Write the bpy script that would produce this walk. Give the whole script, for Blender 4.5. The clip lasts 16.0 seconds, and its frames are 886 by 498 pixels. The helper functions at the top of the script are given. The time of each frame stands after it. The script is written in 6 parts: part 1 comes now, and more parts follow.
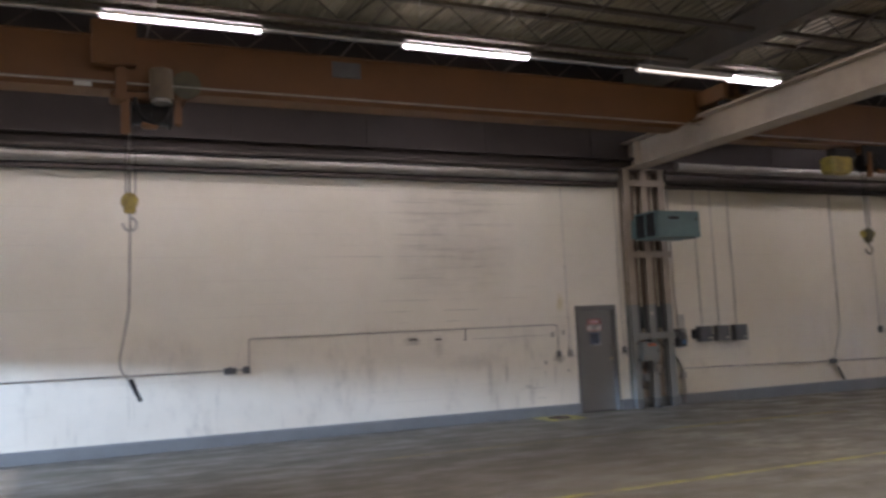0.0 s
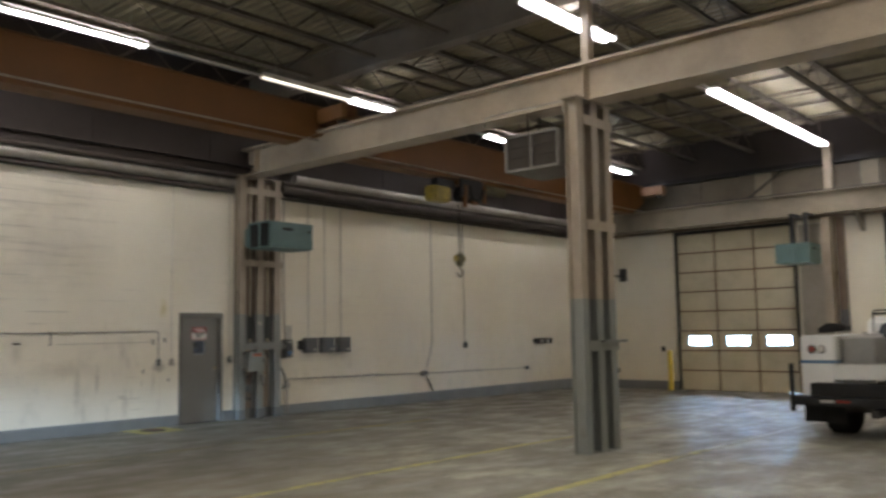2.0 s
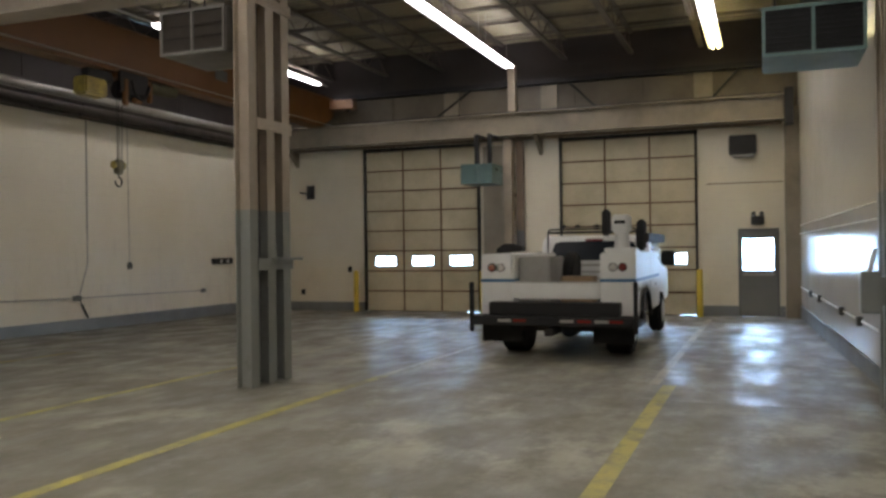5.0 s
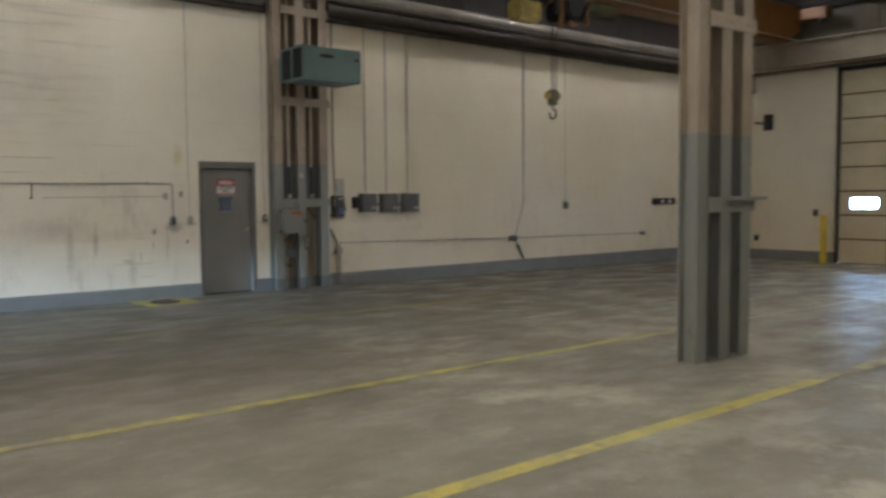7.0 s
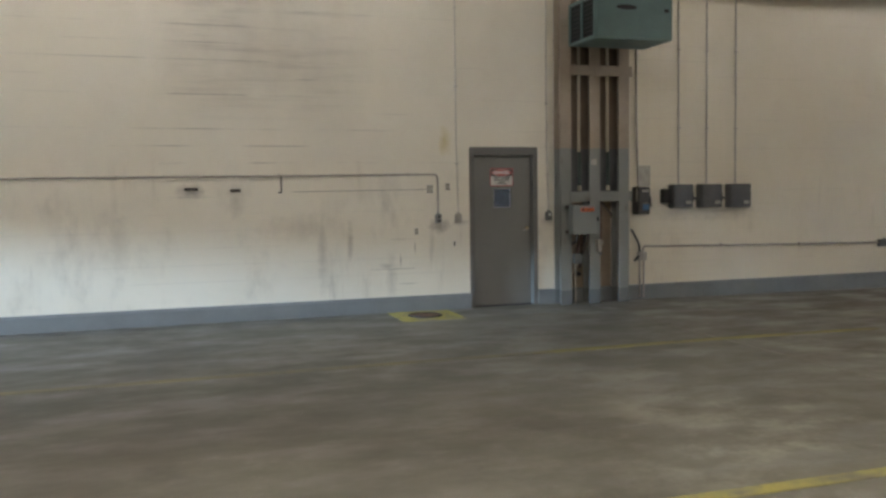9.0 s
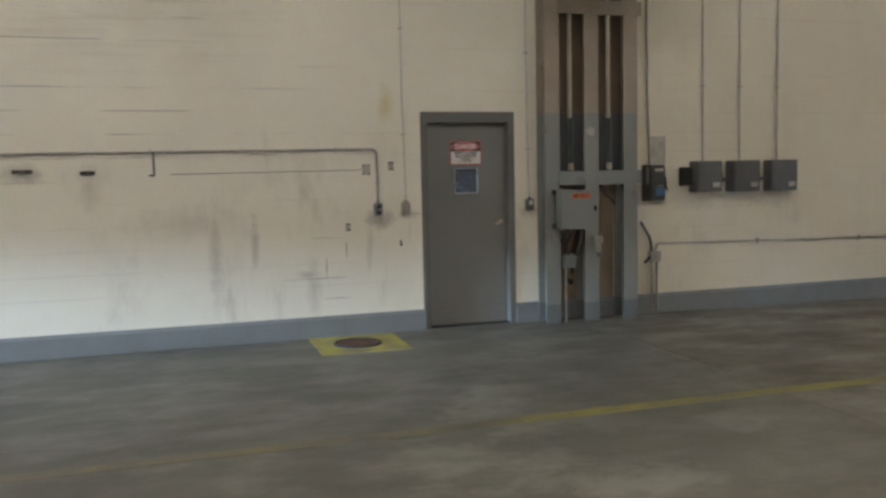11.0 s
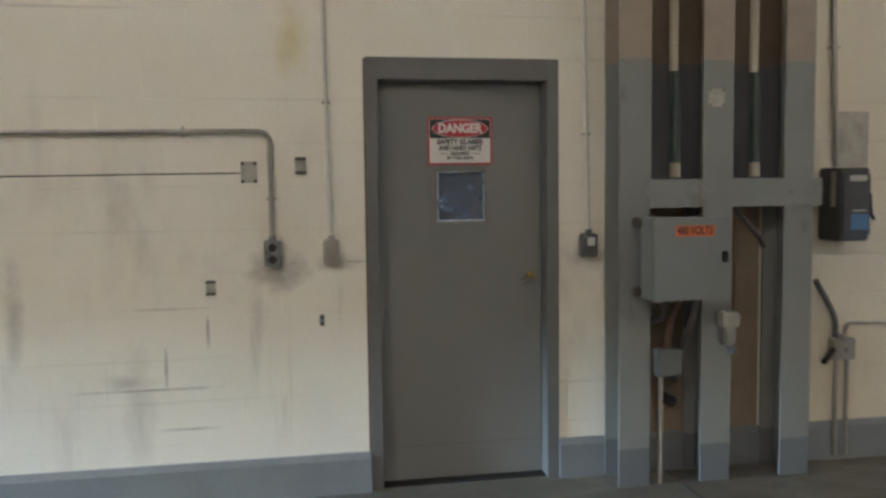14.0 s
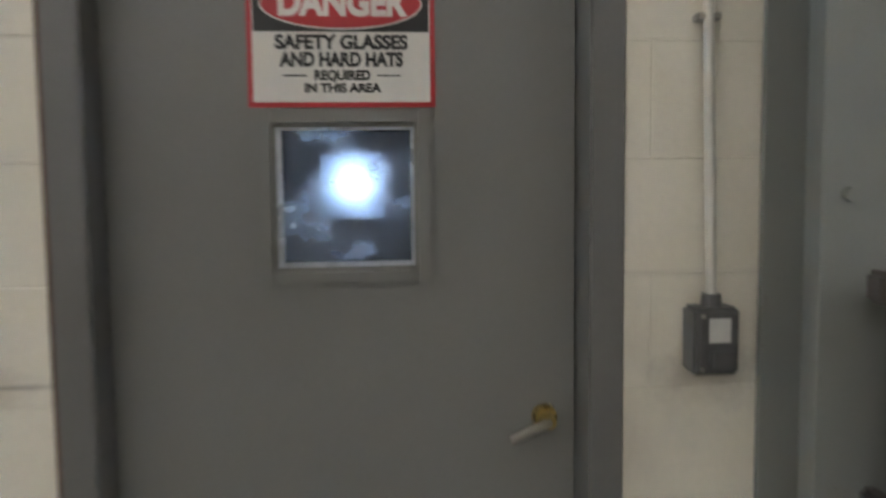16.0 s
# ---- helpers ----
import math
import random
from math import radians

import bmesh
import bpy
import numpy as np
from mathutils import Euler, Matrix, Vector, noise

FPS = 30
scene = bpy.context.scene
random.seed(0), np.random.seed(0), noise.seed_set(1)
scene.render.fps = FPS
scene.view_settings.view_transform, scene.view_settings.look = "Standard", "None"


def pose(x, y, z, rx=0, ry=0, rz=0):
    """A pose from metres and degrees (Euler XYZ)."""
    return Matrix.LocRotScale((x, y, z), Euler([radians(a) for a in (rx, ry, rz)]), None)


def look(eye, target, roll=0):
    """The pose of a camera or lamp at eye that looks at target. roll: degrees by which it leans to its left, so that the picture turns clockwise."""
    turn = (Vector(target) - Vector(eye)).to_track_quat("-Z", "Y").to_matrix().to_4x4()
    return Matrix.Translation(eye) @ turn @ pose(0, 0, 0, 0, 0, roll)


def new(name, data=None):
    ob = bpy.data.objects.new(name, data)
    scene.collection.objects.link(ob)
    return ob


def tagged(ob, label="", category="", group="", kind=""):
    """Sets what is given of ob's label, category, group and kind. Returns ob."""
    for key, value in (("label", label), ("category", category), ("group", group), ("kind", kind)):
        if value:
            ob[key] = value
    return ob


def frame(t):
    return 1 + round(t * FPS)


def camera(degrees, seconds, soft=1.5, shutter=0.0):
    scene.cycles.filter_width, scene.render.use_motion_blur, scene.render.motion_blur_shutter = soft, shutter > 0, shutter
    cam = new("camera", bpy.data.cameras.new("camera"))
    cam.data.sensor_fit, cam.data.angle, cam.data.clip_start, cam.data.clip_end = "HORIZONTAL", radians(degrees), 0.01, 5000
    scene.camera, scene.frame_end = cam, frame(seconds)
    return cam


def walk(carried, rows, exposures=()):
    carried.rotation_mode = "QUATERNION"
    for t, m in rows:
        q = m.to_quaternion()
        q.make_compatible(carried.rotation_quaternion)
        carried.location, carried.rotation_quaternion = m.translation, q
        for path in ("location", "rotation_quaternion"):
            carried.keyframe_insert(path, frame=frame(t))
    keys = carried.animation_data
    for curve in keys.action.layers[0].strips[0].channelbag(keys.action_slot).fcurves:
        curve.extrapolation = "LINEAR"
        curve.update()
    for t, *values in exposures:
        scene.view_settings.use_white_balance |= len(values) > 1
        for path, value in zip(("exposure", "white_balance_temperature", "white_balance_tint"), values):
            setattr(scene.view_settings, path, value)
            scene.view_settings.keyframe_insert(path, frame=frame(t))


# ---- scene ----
cam = camera(55.3, 16.0, soft=2.7, shutter=0.5)
PATH = [
    (0, (-0.267, -0.844, 1.68), (0.535, 0.977, 1.88), -2.6),
    (0.5, (-0.194, -0.846, 1.68), (0.777, 0.894, 1.858), -1.8),
    (1, (-0.116, -0.843, 1.679), (1.033, 0.781, 1.878), -1.3),
    (1.5, (-0.03, -0.833, 1.676), (1.313, 0.636, 1.875), -1.7),
    (2, (0.05, -0.817, 1.662), (1.55, 0.492, 1.859), -0.9),
    (2.5, (0.145, -0.781, 1.647), (1.782, 0.355, 1.816), -1.7),
    (3, (0.292, -0.699, 1.642), (2.102, 0.138, 1.79), -1.4),
    (3.2, (0.383, -0.658, 1.64), (2.254, 0.038, 1.771), -1.4),
    (5.3, (1.765, -0.177, 1.575), (3.621, 0.568, 1.54), -0.7),
    (5.5, (1.922, -0.094, 1.573), (3.735, 0.749, 1.521), -0.4),
    (6, (2.37, 0.204, 1.57), (4.092, 1.219, 1.489), 0.0),
    (6.5, (2.848, 0.544, 1.558), (4.305, 1.913, 1.472), -0.6),
    (7, (3.342, 0.956, 1.547), (4.62, 2.49, 1.422), -0.4),
    (7.5, (3.836, 1.423, 1.529), (4.899, 3.111, 1.381), -0.3),
    (8, (4.326, 1.966, 1.52), (5.154, 3.779, 1.346), -0.4),
    (8.5, (4.78, 2.545, 1.512), (5.471, 4.415, 1.355), -0.6),
    (9, (5.179, 3.167, 1.507), (5.791, 5.066, 1.378), -0.8),
    (11.5, (6.988, 6.391, 1.484), (7.579, 8.293, 1.307), -1.5),
    (12, (7.327, 7.025, 1.486), (7.838, 8.951, 1.313), -1.8),
    (12.5, (7.642, 7.651, 1.493), (8.13, 9.583, 1.319), -0.8),
    (13, (7.957, 8.292, 1.501), (8.399, 10.237, 1.35), -0.9),
    (13.5, (8.275, 8.932, 1.505), (8.69, 10.883, 1.359), -0.4),
    (14, (8.573, 9.558, 1.497), (8.928, 11.521, 1.35), -0.7),
    (14.5, (8.839, 10.208, 1.487), (9.132, 12.181, 1.344), -0.1),
    (15, (9.066, 10.879, 1.471), (9.29, 12.862, 1.338), -0.3),
    (15.5, (9.27, 11.568, 1.473), (9.493, 13.548, 1.295), -0.5),
    (16, (9.444, 12.207, 1.484), (9.641, 14.191, 1.311), -0.6),
]
walk(cam, [(t, look(eye, target, roll)) for t, eye, target, roll in PATH], exposures=[(0, 0.78, 6250, 22), (1, 0.93, 6450, 11), (2, 1.1, 6500, 10), (3, 1.15, 6500, 10), (5.5, 0.78, 6500, 10), (6.2, 1.0, 6500, 10), (7, 1.1, 6500, 10), (9, 1.15, 6500, 10), (12, 1.28, 6500, 10), (15, 1.42, 6450, 10), (16, 1.5, 6200, 9)])

# ---- world, sun and large lights ----
world = bpy.data.worlds.new("sky")
scene.world = world
world.use_nodes = True
wn = world.node_tree.nodes
sky = wn.new("ShaderNodeTexSky")
sky.sky_type, sky.sun_disc = "NISHITA", False
sky.sun_elevation, sky.sun_rotation = radians(17), radians(270)
wn["Background"].inputs[1].default_value = 0.15
world.node_tree.links.new(sky.outputs[0], wn["Background"].inputs[0])
sun = new("sun", bpy.data.lights.new("sun", "SUN"))
sun.data.energy, sun.data.angle, sun.data.color = 5.0, radians(0.5), (1.0, 0.95, 0.88)
sun.matrix_world = look((-30, 0, 8.78), (0, 0, 0))


def area_lamp(name, eye, target, sx, sy, watts, color):
    lamp = new(name, bpy.data.lights.new(name, "AREA"))
    lamp.data.shape, lamp.data.size, lamp.data.size_y = "RECTANGLE", sx, sy
    lamp.data.energy, lamp.data.color = watts, color
    lamp.matrix_world = look(eye, target)
    return lamp


# ---- plan ----
WALL_N, WALL_E, WALL_S, WALL_W = 13.65, 23.5, -1.48, -8.0
DECK = 7.15
JOINT = 10.48


def south_y(x):
    """The south wall runs slightly askew to the rest."""
    return -1.06 - 0.037 * (WALL_E - x)


def floor_z(x):
    """The slab falls gently from the joint towards the overhead doors."""
    return 0.0 if x <= JOINT else -0.12 * (x - JOINT) / (WALL_E - JOINT)


# area lamps that stand in for daylight from the west opening and the man door
DAY = (0.72, 0.84, 1.0)
area_lamp("daylight_west", (WALL_W - 11, 9.2, 3.2), (2, 13.4, 0.8), 3.2, 0.6, 8500, (0.48, 0.72, 1.0))
area_lamp("daylight_door", (WALL_E - 0.1, -0.13, 1.4), (18, -0.13, 0.3), 0.7, 0.75, 4, DAY)

# ---- materials ----
def material(name, color, rough=0.6, metal=0.0, second=None, scale=2.0, grain=40.0, amount=0.35, bump=0.1, spread=0.12, coat=0.0):
    """A surface with wear at two scales: large stains from color to second, and fine grain, bump and gloss variation."""
    m = bpy.data.materials.new(name)
    m.use_nodes = True
    nt = m.node_tree
    n, l = nt.nodes, nt.links
    b = n["Principled BSDF"]
    geo = n.new("ShaderNodeNewGeometry")
    big = n.new("ShaderNodeTexNoise")
    big.inputs["Scale"].default_value, big.inputs["Detail"].default_value, big.inputs["Roughness"].default_value = scale, 6, 0.65
    fine = n.new("ShaderNodeTexNoise")
    fine.inputs["Scale"].default_value, fine.inputs["Detail"].default_value = grain, 4
    for t in (big, fine):
        l.new(geo.outputs["Position"], t.inputs["Vector"])
    ramp = n.new("ShaderNodeMapRange")
    ramp.inputs["From Min"].default_value, ramp.inputs["From Max"].default_value = 0.42, 0.7
    l.new(big.outputs["Fac"], ramp.inputs["Value"])
    k = n.new("ShaderNodeMath")
    k.operation = "MULTIPLY"
    k.inputs[1].default_value = amount
    l.new(ramp.outputs[0], k.inputs[0])
    mix = n.new("ShaderNodeMix")
    mix.data_type = "RGBA"
    mix.inputs["A"].default_value = (*color, 1)
    mix.inputs["B"].default_value = (*(second or [c * 0.55 for c in color]), 1)
    l.new(k.outputs[0], mix.inputs["Factor"])
    hsv = n.new("ShaderNodeHueSaturation")
    vary = n.new("ShaderNodeMapRange")
    vary.inputs["To Min"].default_value, vary.inputs["To Max"].default_value = 1 - spread, 1 + spread
    l.new(fine.outputs["Fac"], vary.inputs["Value"])
    l.new(vary.outputs[0], hsv.inputs["Value"])
    l.new(mix.outputs["Result"], hsv.inputs["Color"])
    l.new(hsv.outputs[0], b.inputs["Base Color"])
    rr = n.new("ShaderNodeMapRange")
    rr.inputs["To Min"].default_value, rr.inputs["To Max"].default_value = max(0.03, rough - 0.12), min(1.0, rough + 0.12)
    l.new(big.outputs["Fac"], rr.inputs["Value"])
    l.new(rr.outputs[0], b.inputs["Roughness"])
    b.inputs["Metallic"].default_value = metal
    b.inputs["Coat Weight"].default_value = coat
    if bump:
        bp = n.new("ShaderNodeBump")
        bp.inputs["Strength"].default_value, bp.inputs["Distance"].default_value = bump, 0.004
        l.new(fine.outputs["Fac"], bp.inputs["Height"])
        l.new(bp.outputs[0], b.inputs["Normal"])
    return m


def over(m, mask_color, build):
    """Lays another colour over a material's base colour by the mask that build() makes from its nodes."""
    nt = m.node_tree
    n, l = nt.nodes, nt.links
    b = n["Principled BSDF"]
    src = b.inputs["Base Color"].links[0].from_socket
    mix = n.new("ShaderNodeMix")
    mix.data_type = "RGBA"
    l.new(src, mix.inputs["A"])
    mix.inputs["B"].default_value = (*mask_color, 1)
    l.new(build(n, l), mix.inputs["Factor"])
    l.new(mix.outputs["Result"], b.inputs["Base Color"])


def math_node(n, l, op, a, b=None, c=None):
    k = n.new("ShaderNodeMath")
    k.operation = op
    for i, v in enumerate((a, b, c)):
        if v is None:
            continue
        if isinstance(v, (int, float)):
            k.inputs[i].default_value = v
        else:
            l.new(v, k.inputs[i])
    return k.outputs[0]


def ramp_node(n, l, v, a, b, lo=0.0, hi=1.0):
    k = n.new("ShaderNodeMapRange")
    k.inputs["From Min"].default_value, k.inputs["From Max"].default_value = a, b
    k.inputs["To Min"].default_value, k.inputs["To Max"].default_value = lo, hi
    l.new(v, k.inputs["Value"])
    return k.outputs[0]


def axes_node(n, l):
    g = n.new("ShaderNodeNewGeometry")
    s = n.new("ShaderNodeSeparateXYZ")
    l.new(g.outputs["Position"], s.inputs[0])
    return s.outputs[0], s.outputs[1], s.outputs[2], g.outputs["Position"]


def noise_node(n, l, vec, scale, detail=5.0, stretch=None, rough=0.6):
    t = n.new("ShaderNodeTexNoise")
    t.inputs["Scale"].default_value, t.inputs["Detail"].default_value, t.inputs["Roughness"].default_value = scale, detail, rough
    if stretch:
        mp = n.new("ShaderNodeMapping")
        mp.inputs["Scale"].default_value = stretch
        l.new(vec, mp.inputs[0])
        vec = mp.outputs[0]
    l.new(vec, t.inputs["Vector"])
    return t.outputs["Fac"]


def glow(name, color, strength):
    m = bpy.data.materials.new(name)
    m.use_nodes = True
    b = m.node_tree.nodes["Principled BSDF"]
    b.inputs["Base Color"].default_value = (0.9, 0.9, 0.9, 1)
    b.inputs["Emission Color"].default_value = (*color, 1)
    b.inputs["Emission Strength"].default_value = strength
    return m


WHITE_WALL = material("painted_block", (0.74, 0.69, 0.58), 0.42, 0, (0.62, 0.57, 0.465), 0.9, 60, 0.45, 0.25, 0.05)


def soot(n, l):
    x, y, z, p = axes_node(n, l)
    patch = math_node(n, l, "MULTIPLY", ramp_node(n, l, x, 5.0, 5.6), ramp_node(n, l, x, 7.7, 6.9))
    patch = math_node(n, l, "MULTIPLY", patch, math_node(n, l, "MULTIPLY", ramp_node(n, l, z, 2.2, 3.0), ramp_node(n, l, z, 4.9, 4.2)))
    rough = ramp_node(n, l, noise_node(n, l, p, 1.6, 3), 0.3, 0.7, 0.35, 1.0)
    blot = math_node(n, l, "MULTIPLY", ramp_node(n, l, noise_node(n, l, p, 1.1, 5, (1.2, 1, 0.9)), 0.5, 0.7), ramp_node(n, l, noise_node(n, l, p, 4.0, 7, (1.7, 1, 0.6)), 0.4, 0.7))
    runs = math_node(n, l, "MULTIPLY", ramp_node(n, l, noise_node(n, l, p, 0.9, 3), 0.52, 0.62), ramp_node(n, l, noise_node(n, l, p, 4.0, 6, (2.2, 1, 0.22)), 0.56, 0.74))
    low = math_node(n, l, "MULTIPLY", ramp_node(n, l, z, 2.1, 1.3), math_node(n, l, "ADD", math_node(n, l, "MULTIPLY", blot, 1.2), runs))
    streak = math_node(n, l, "MULTIPLY", ramp_node(n, l, noise_node(n, l, p, 2.0, 3, (0.4, 1, 7.0)), 0.5, 0.7), 0.24)
    a = math_node(n, l, "MULTIPLY", patch, math_node(n, l, "ADD", math_node(n, l, "MULTIPLY", rough, 0.36), streak))
    return math_node(n, l, "MINIMUM", math_node(n, l, "ADD", a, math_node(n, l, "MULTIPLY", low, 0.45)), 0.7)


over(WHITE_WALL, (0.27, 0.24, 0.20), soot)


def east_wall_tone(n, l):
    """Base colour turns yellower and darker east of x = 11, unevenly."""
    x, y, z, p = axes_node(n, l)
    return math_node(n, l, "MULTIPLY", ramp_node(n, l, x, 10.9, 11.2), ramp_node(n, l, noise_node(n, l, p, 0.5, 5, (1, 1, 0.5)), 0.3, 0.7, 0.3, 0.75))


over(WHITE_WALL, (0.60, 0.53, 0.385), east_wall_tone)


def joint_dirt(n, l):
    x, y, z, p = axes_node(n, l)
    w = math_node(n, l, "PINGPONG", math_node(n, l, "SUBTRACT", z, 0.09), 0.1015)
    line = ramp_node(n, l, w, 0.010, 0.003)
    zone = math_node(n, l, "MULTIPLY", ramp_node(n, l, x, 3.5, 5.2), ramp_node(n, l, x, 8.2, 6.8))
    zone = math_node(n, l, "ADD", 0.10, math_node(n, l, "MULTIPLY", zone, math_node(n, l, "MULTIPLY", ramp_node(n, l, z, 1.4, 1.6), 0.34)))
    return math_node(n, l, "MULTIPLY", zone, math_node(n, l, "MULTIPLY", line, ramp_node(n, l, noise_node(n, l, p, 1.2, 4, (0.7, 1, 5)), 0.49, 0.60, 0.0, 1.0)))


over(WHITE_WALL, (0.12, 0.11, 0.10), joint_dirt)

# smudges round the boxes, runs of rust and water, patched plaster: centre x and z, half sizes, strength
STAINS = ((8.52, 1.10, 0.12, 0.09, 0.75), (8.80, 1.14, 0.10, 0.04, 0.5), (10.07, 1.13, 0.09, 0.06, 0.55), (7.82, 0.60, 0.12, 0.04, 0.45), (8.18, 0.83, 0.008, 0.075, 0.8), (7.985, 0.645, 0.008, 0.085, 0.8), (7.9, 0.56, 0.3, 0.008, 0.75), (8.08, 0.365, 0.14, 0.007, 0.6), (8.865, 1.14, 0.075, 0.007, 0.8), (8.58, 1.14, 0.05, 0.006, 0.7), (8.0, 0.94, 0.18, 0.006, 0.45), (7.86, 0.41, 0.03, 0.14, 0.4), (6.98, 0.80, 0.06, 0.5, 0.35),
          (7.33, 0.92, 0.04, 0.25, 0.45), (7.86, 0.46, 0.07, 0.28, 0.3), (5.95, 1.46, 0.08, 0.22, 0.3), (6.75, 1.12, 0.5, 0.14, 0.22), (5.43, 1.58, 0.16, 0.08, 0.6), (12.1, 1.2, 0.3, 0.1, 0.3), (12.9, 1.19, 0.5, 0.1, 0.3), (4.6, 1.0, 0.1, 0.35, 0.25), (1.5, 1.2, 0.2, 0.5, 0.15))


def stains(n, l, spots=STAINS):
    x, y, z, p = axes_node(n, l)
    wob = ramp_node(n, l, noise_node(n, l, p, 9.0, 6, None, 0.7), 0.2, 0.8, -0.6, 0.6)
    total = None
    for sx, sz, rx, rz, k in spots:
        u = math_node(n, l, "DIVIDE", math_node(n, l, "SUBTRACT", x, sx), rx)
        v = math_node(n, l, "DIVIDE", math_node(n, l, "SUBTRACT", z, sz), rz)
        d = math_node(n, l, "SQRT", math_node(n, l, "ADD", math_node(n, l, "MULTIPLY", u, u), math_node(n, l, "MULTIPLY", v, v)))
        m = ramp_node(n, l, math_node(n, l, "ADD", d, wob), 1.3, 0.1, 0.0, k)
        total = m if total is None else math_node(n, l, "MAXIMUM", total, m)
    return total


over(WHITE_WALL, (0.20, 0.17, 0.14), stains)
over(WHITE_WALL, (0.56, 0.48, 0.22), lambda n, l: stains(n, l, ((8.60, 2.2, 0.075, 0.16, 0.75), (8.57, 2.12, 0.05, 0.1, 0.6))))

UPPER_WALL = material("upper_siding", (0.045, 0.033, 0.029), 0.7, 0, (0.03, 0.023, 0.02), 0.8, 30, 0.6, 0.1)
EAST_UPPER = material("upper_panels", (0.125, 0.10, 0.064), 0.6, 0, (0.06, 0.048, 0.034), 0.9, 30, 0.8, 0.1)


def concrete(name, rough, pale):
    """A floated slab: cloudy stains, long pale scuffs, oil, and a slow swell that breaks up reflections."""
    m = material(name, (0.192, 0.180, 0.140), rough, 0, (0.128, 0.117, 0.091), 0.5, 30, 0.6, 0.12, 0.10)

    def scuffs(n, l):
        x, y, z, p = axes_node(n, l)
        a = ramp_node(n, l, noise_node(n, l, p, 1.25, 9, (0.9, 1.1, 1), 0.70), 0.48, 0.60)
        b = ramp_node(n, l, noise_node(n, l, p, 0.42, 3, (1, 1, 1), 0.5), 0.40, 0.58)
        return math_node(n, l, "MULTIPLY", math_node(n, l, "MULTIPLY", a, b), pale)

    def oil(n, l):
        x, y, z, p = axes_node(n, l)
        return math_node(n, l, "MULTIPLY", ramp_node(n, l, noise_node(n, l, p, 1.3, 3, (0.8, 1.2, 1), 0.5), 0.60, 0.80), 0.6)

    def flecks(n, l):
        x, y, z, p = axes_node(n, l)
        a = ramp_node(n, l, noise_node(n, l, p, 4.5, 7, (0.9, 1.1, 1), 0.72), 0.53, 0.63)
        b = ramp_node(n, l, noise_node(n, l, p, 0.7, 3, None, 0.5), 0.40, 0.60)
        return math_node(n, l, "MULTIPLY", math_node(n, l, "MULTIPLY", a, b), 0.4)

    over(m, (0.40, 0.378, 0.30), scuffs)
    over(m, (0.31, 0.298, 0.25), flecks)
    over(m, (0.075, 0.066, 0.057), oil)
    cn, cl = m.node_tree.nodes, m.node_tree.links
    fx, fy, fz, fp = axes_node(cn, cl)
    swell = cn.new("ShaderNodeBump")
    swell.inputs["Strength"].default_value, swell.inputs["Distance"].default_value = 0.5, 0.012
    cl.new(noise_node(cn, cl, fp, 3.2, 4, None, 0.55), swell.inputs["Height"])
    patchy = ramp_node(cn, cl, noise_node(cn, cl, fp, 1.5, 5, (0.7, 1.3, 1), 0.62), 0.36, 0.64, rough + 0.24, rough - 0.10)
    cl.new(patchy, cn["Principled BSDF"].inputs["Roughness"])
    first_bump = cn["Principled BSDF"].inputs["Normal"].links[0].from_node
    cl.new(swell.outputs[0], first_bump.inputs["Normal"])
    return m


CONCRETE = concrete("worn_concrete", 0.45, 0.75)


def west_floor_tone(n, l):
    """Darker brown base colour over the west bays, mostly in the north half."""
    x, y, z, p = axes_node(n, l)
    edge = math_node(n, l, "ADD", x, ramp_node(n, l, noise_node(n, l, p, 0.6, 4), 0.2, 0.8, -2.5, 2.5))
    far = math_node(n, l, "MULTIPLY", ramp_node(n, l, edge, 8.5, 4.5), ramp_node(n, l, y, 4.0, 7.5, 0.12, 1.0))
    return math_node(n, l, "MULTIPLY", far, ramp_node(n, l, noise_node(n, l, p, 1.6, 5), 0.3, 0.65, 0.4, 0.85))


over(CONCRETE, (0.085, 0.07, 0.054), west_floor_tone)


def wall_side_tone(n, l):
    """Darker brown base colour along the north wall, with a noisy edge."""
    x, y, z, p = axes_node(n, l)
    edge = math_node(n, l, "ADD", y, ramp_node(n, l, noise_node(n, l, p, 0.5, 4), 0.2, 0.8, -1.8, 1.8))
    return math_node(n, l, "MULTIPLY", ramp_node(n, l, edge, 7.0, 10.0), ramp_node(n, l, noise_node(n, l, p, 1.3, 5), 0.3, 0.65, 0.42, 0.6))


over(CONCRETE, (0.095, 0.084, 0.068), wall_side_tone)
SEALED = concrete("sealed_concrete", 0.38, 0.7)


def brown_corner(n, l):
    """Reddish brown base colour over the slab along the north wall."""
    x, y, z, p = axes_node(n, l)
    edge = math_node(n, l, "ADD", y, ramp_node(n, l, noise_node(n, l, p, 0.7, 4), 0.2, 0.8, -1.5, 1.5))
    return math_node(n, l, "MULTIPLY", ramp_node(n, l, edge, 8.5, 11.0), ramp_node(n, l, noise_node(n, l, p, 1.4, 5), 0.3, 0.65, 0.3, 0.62))


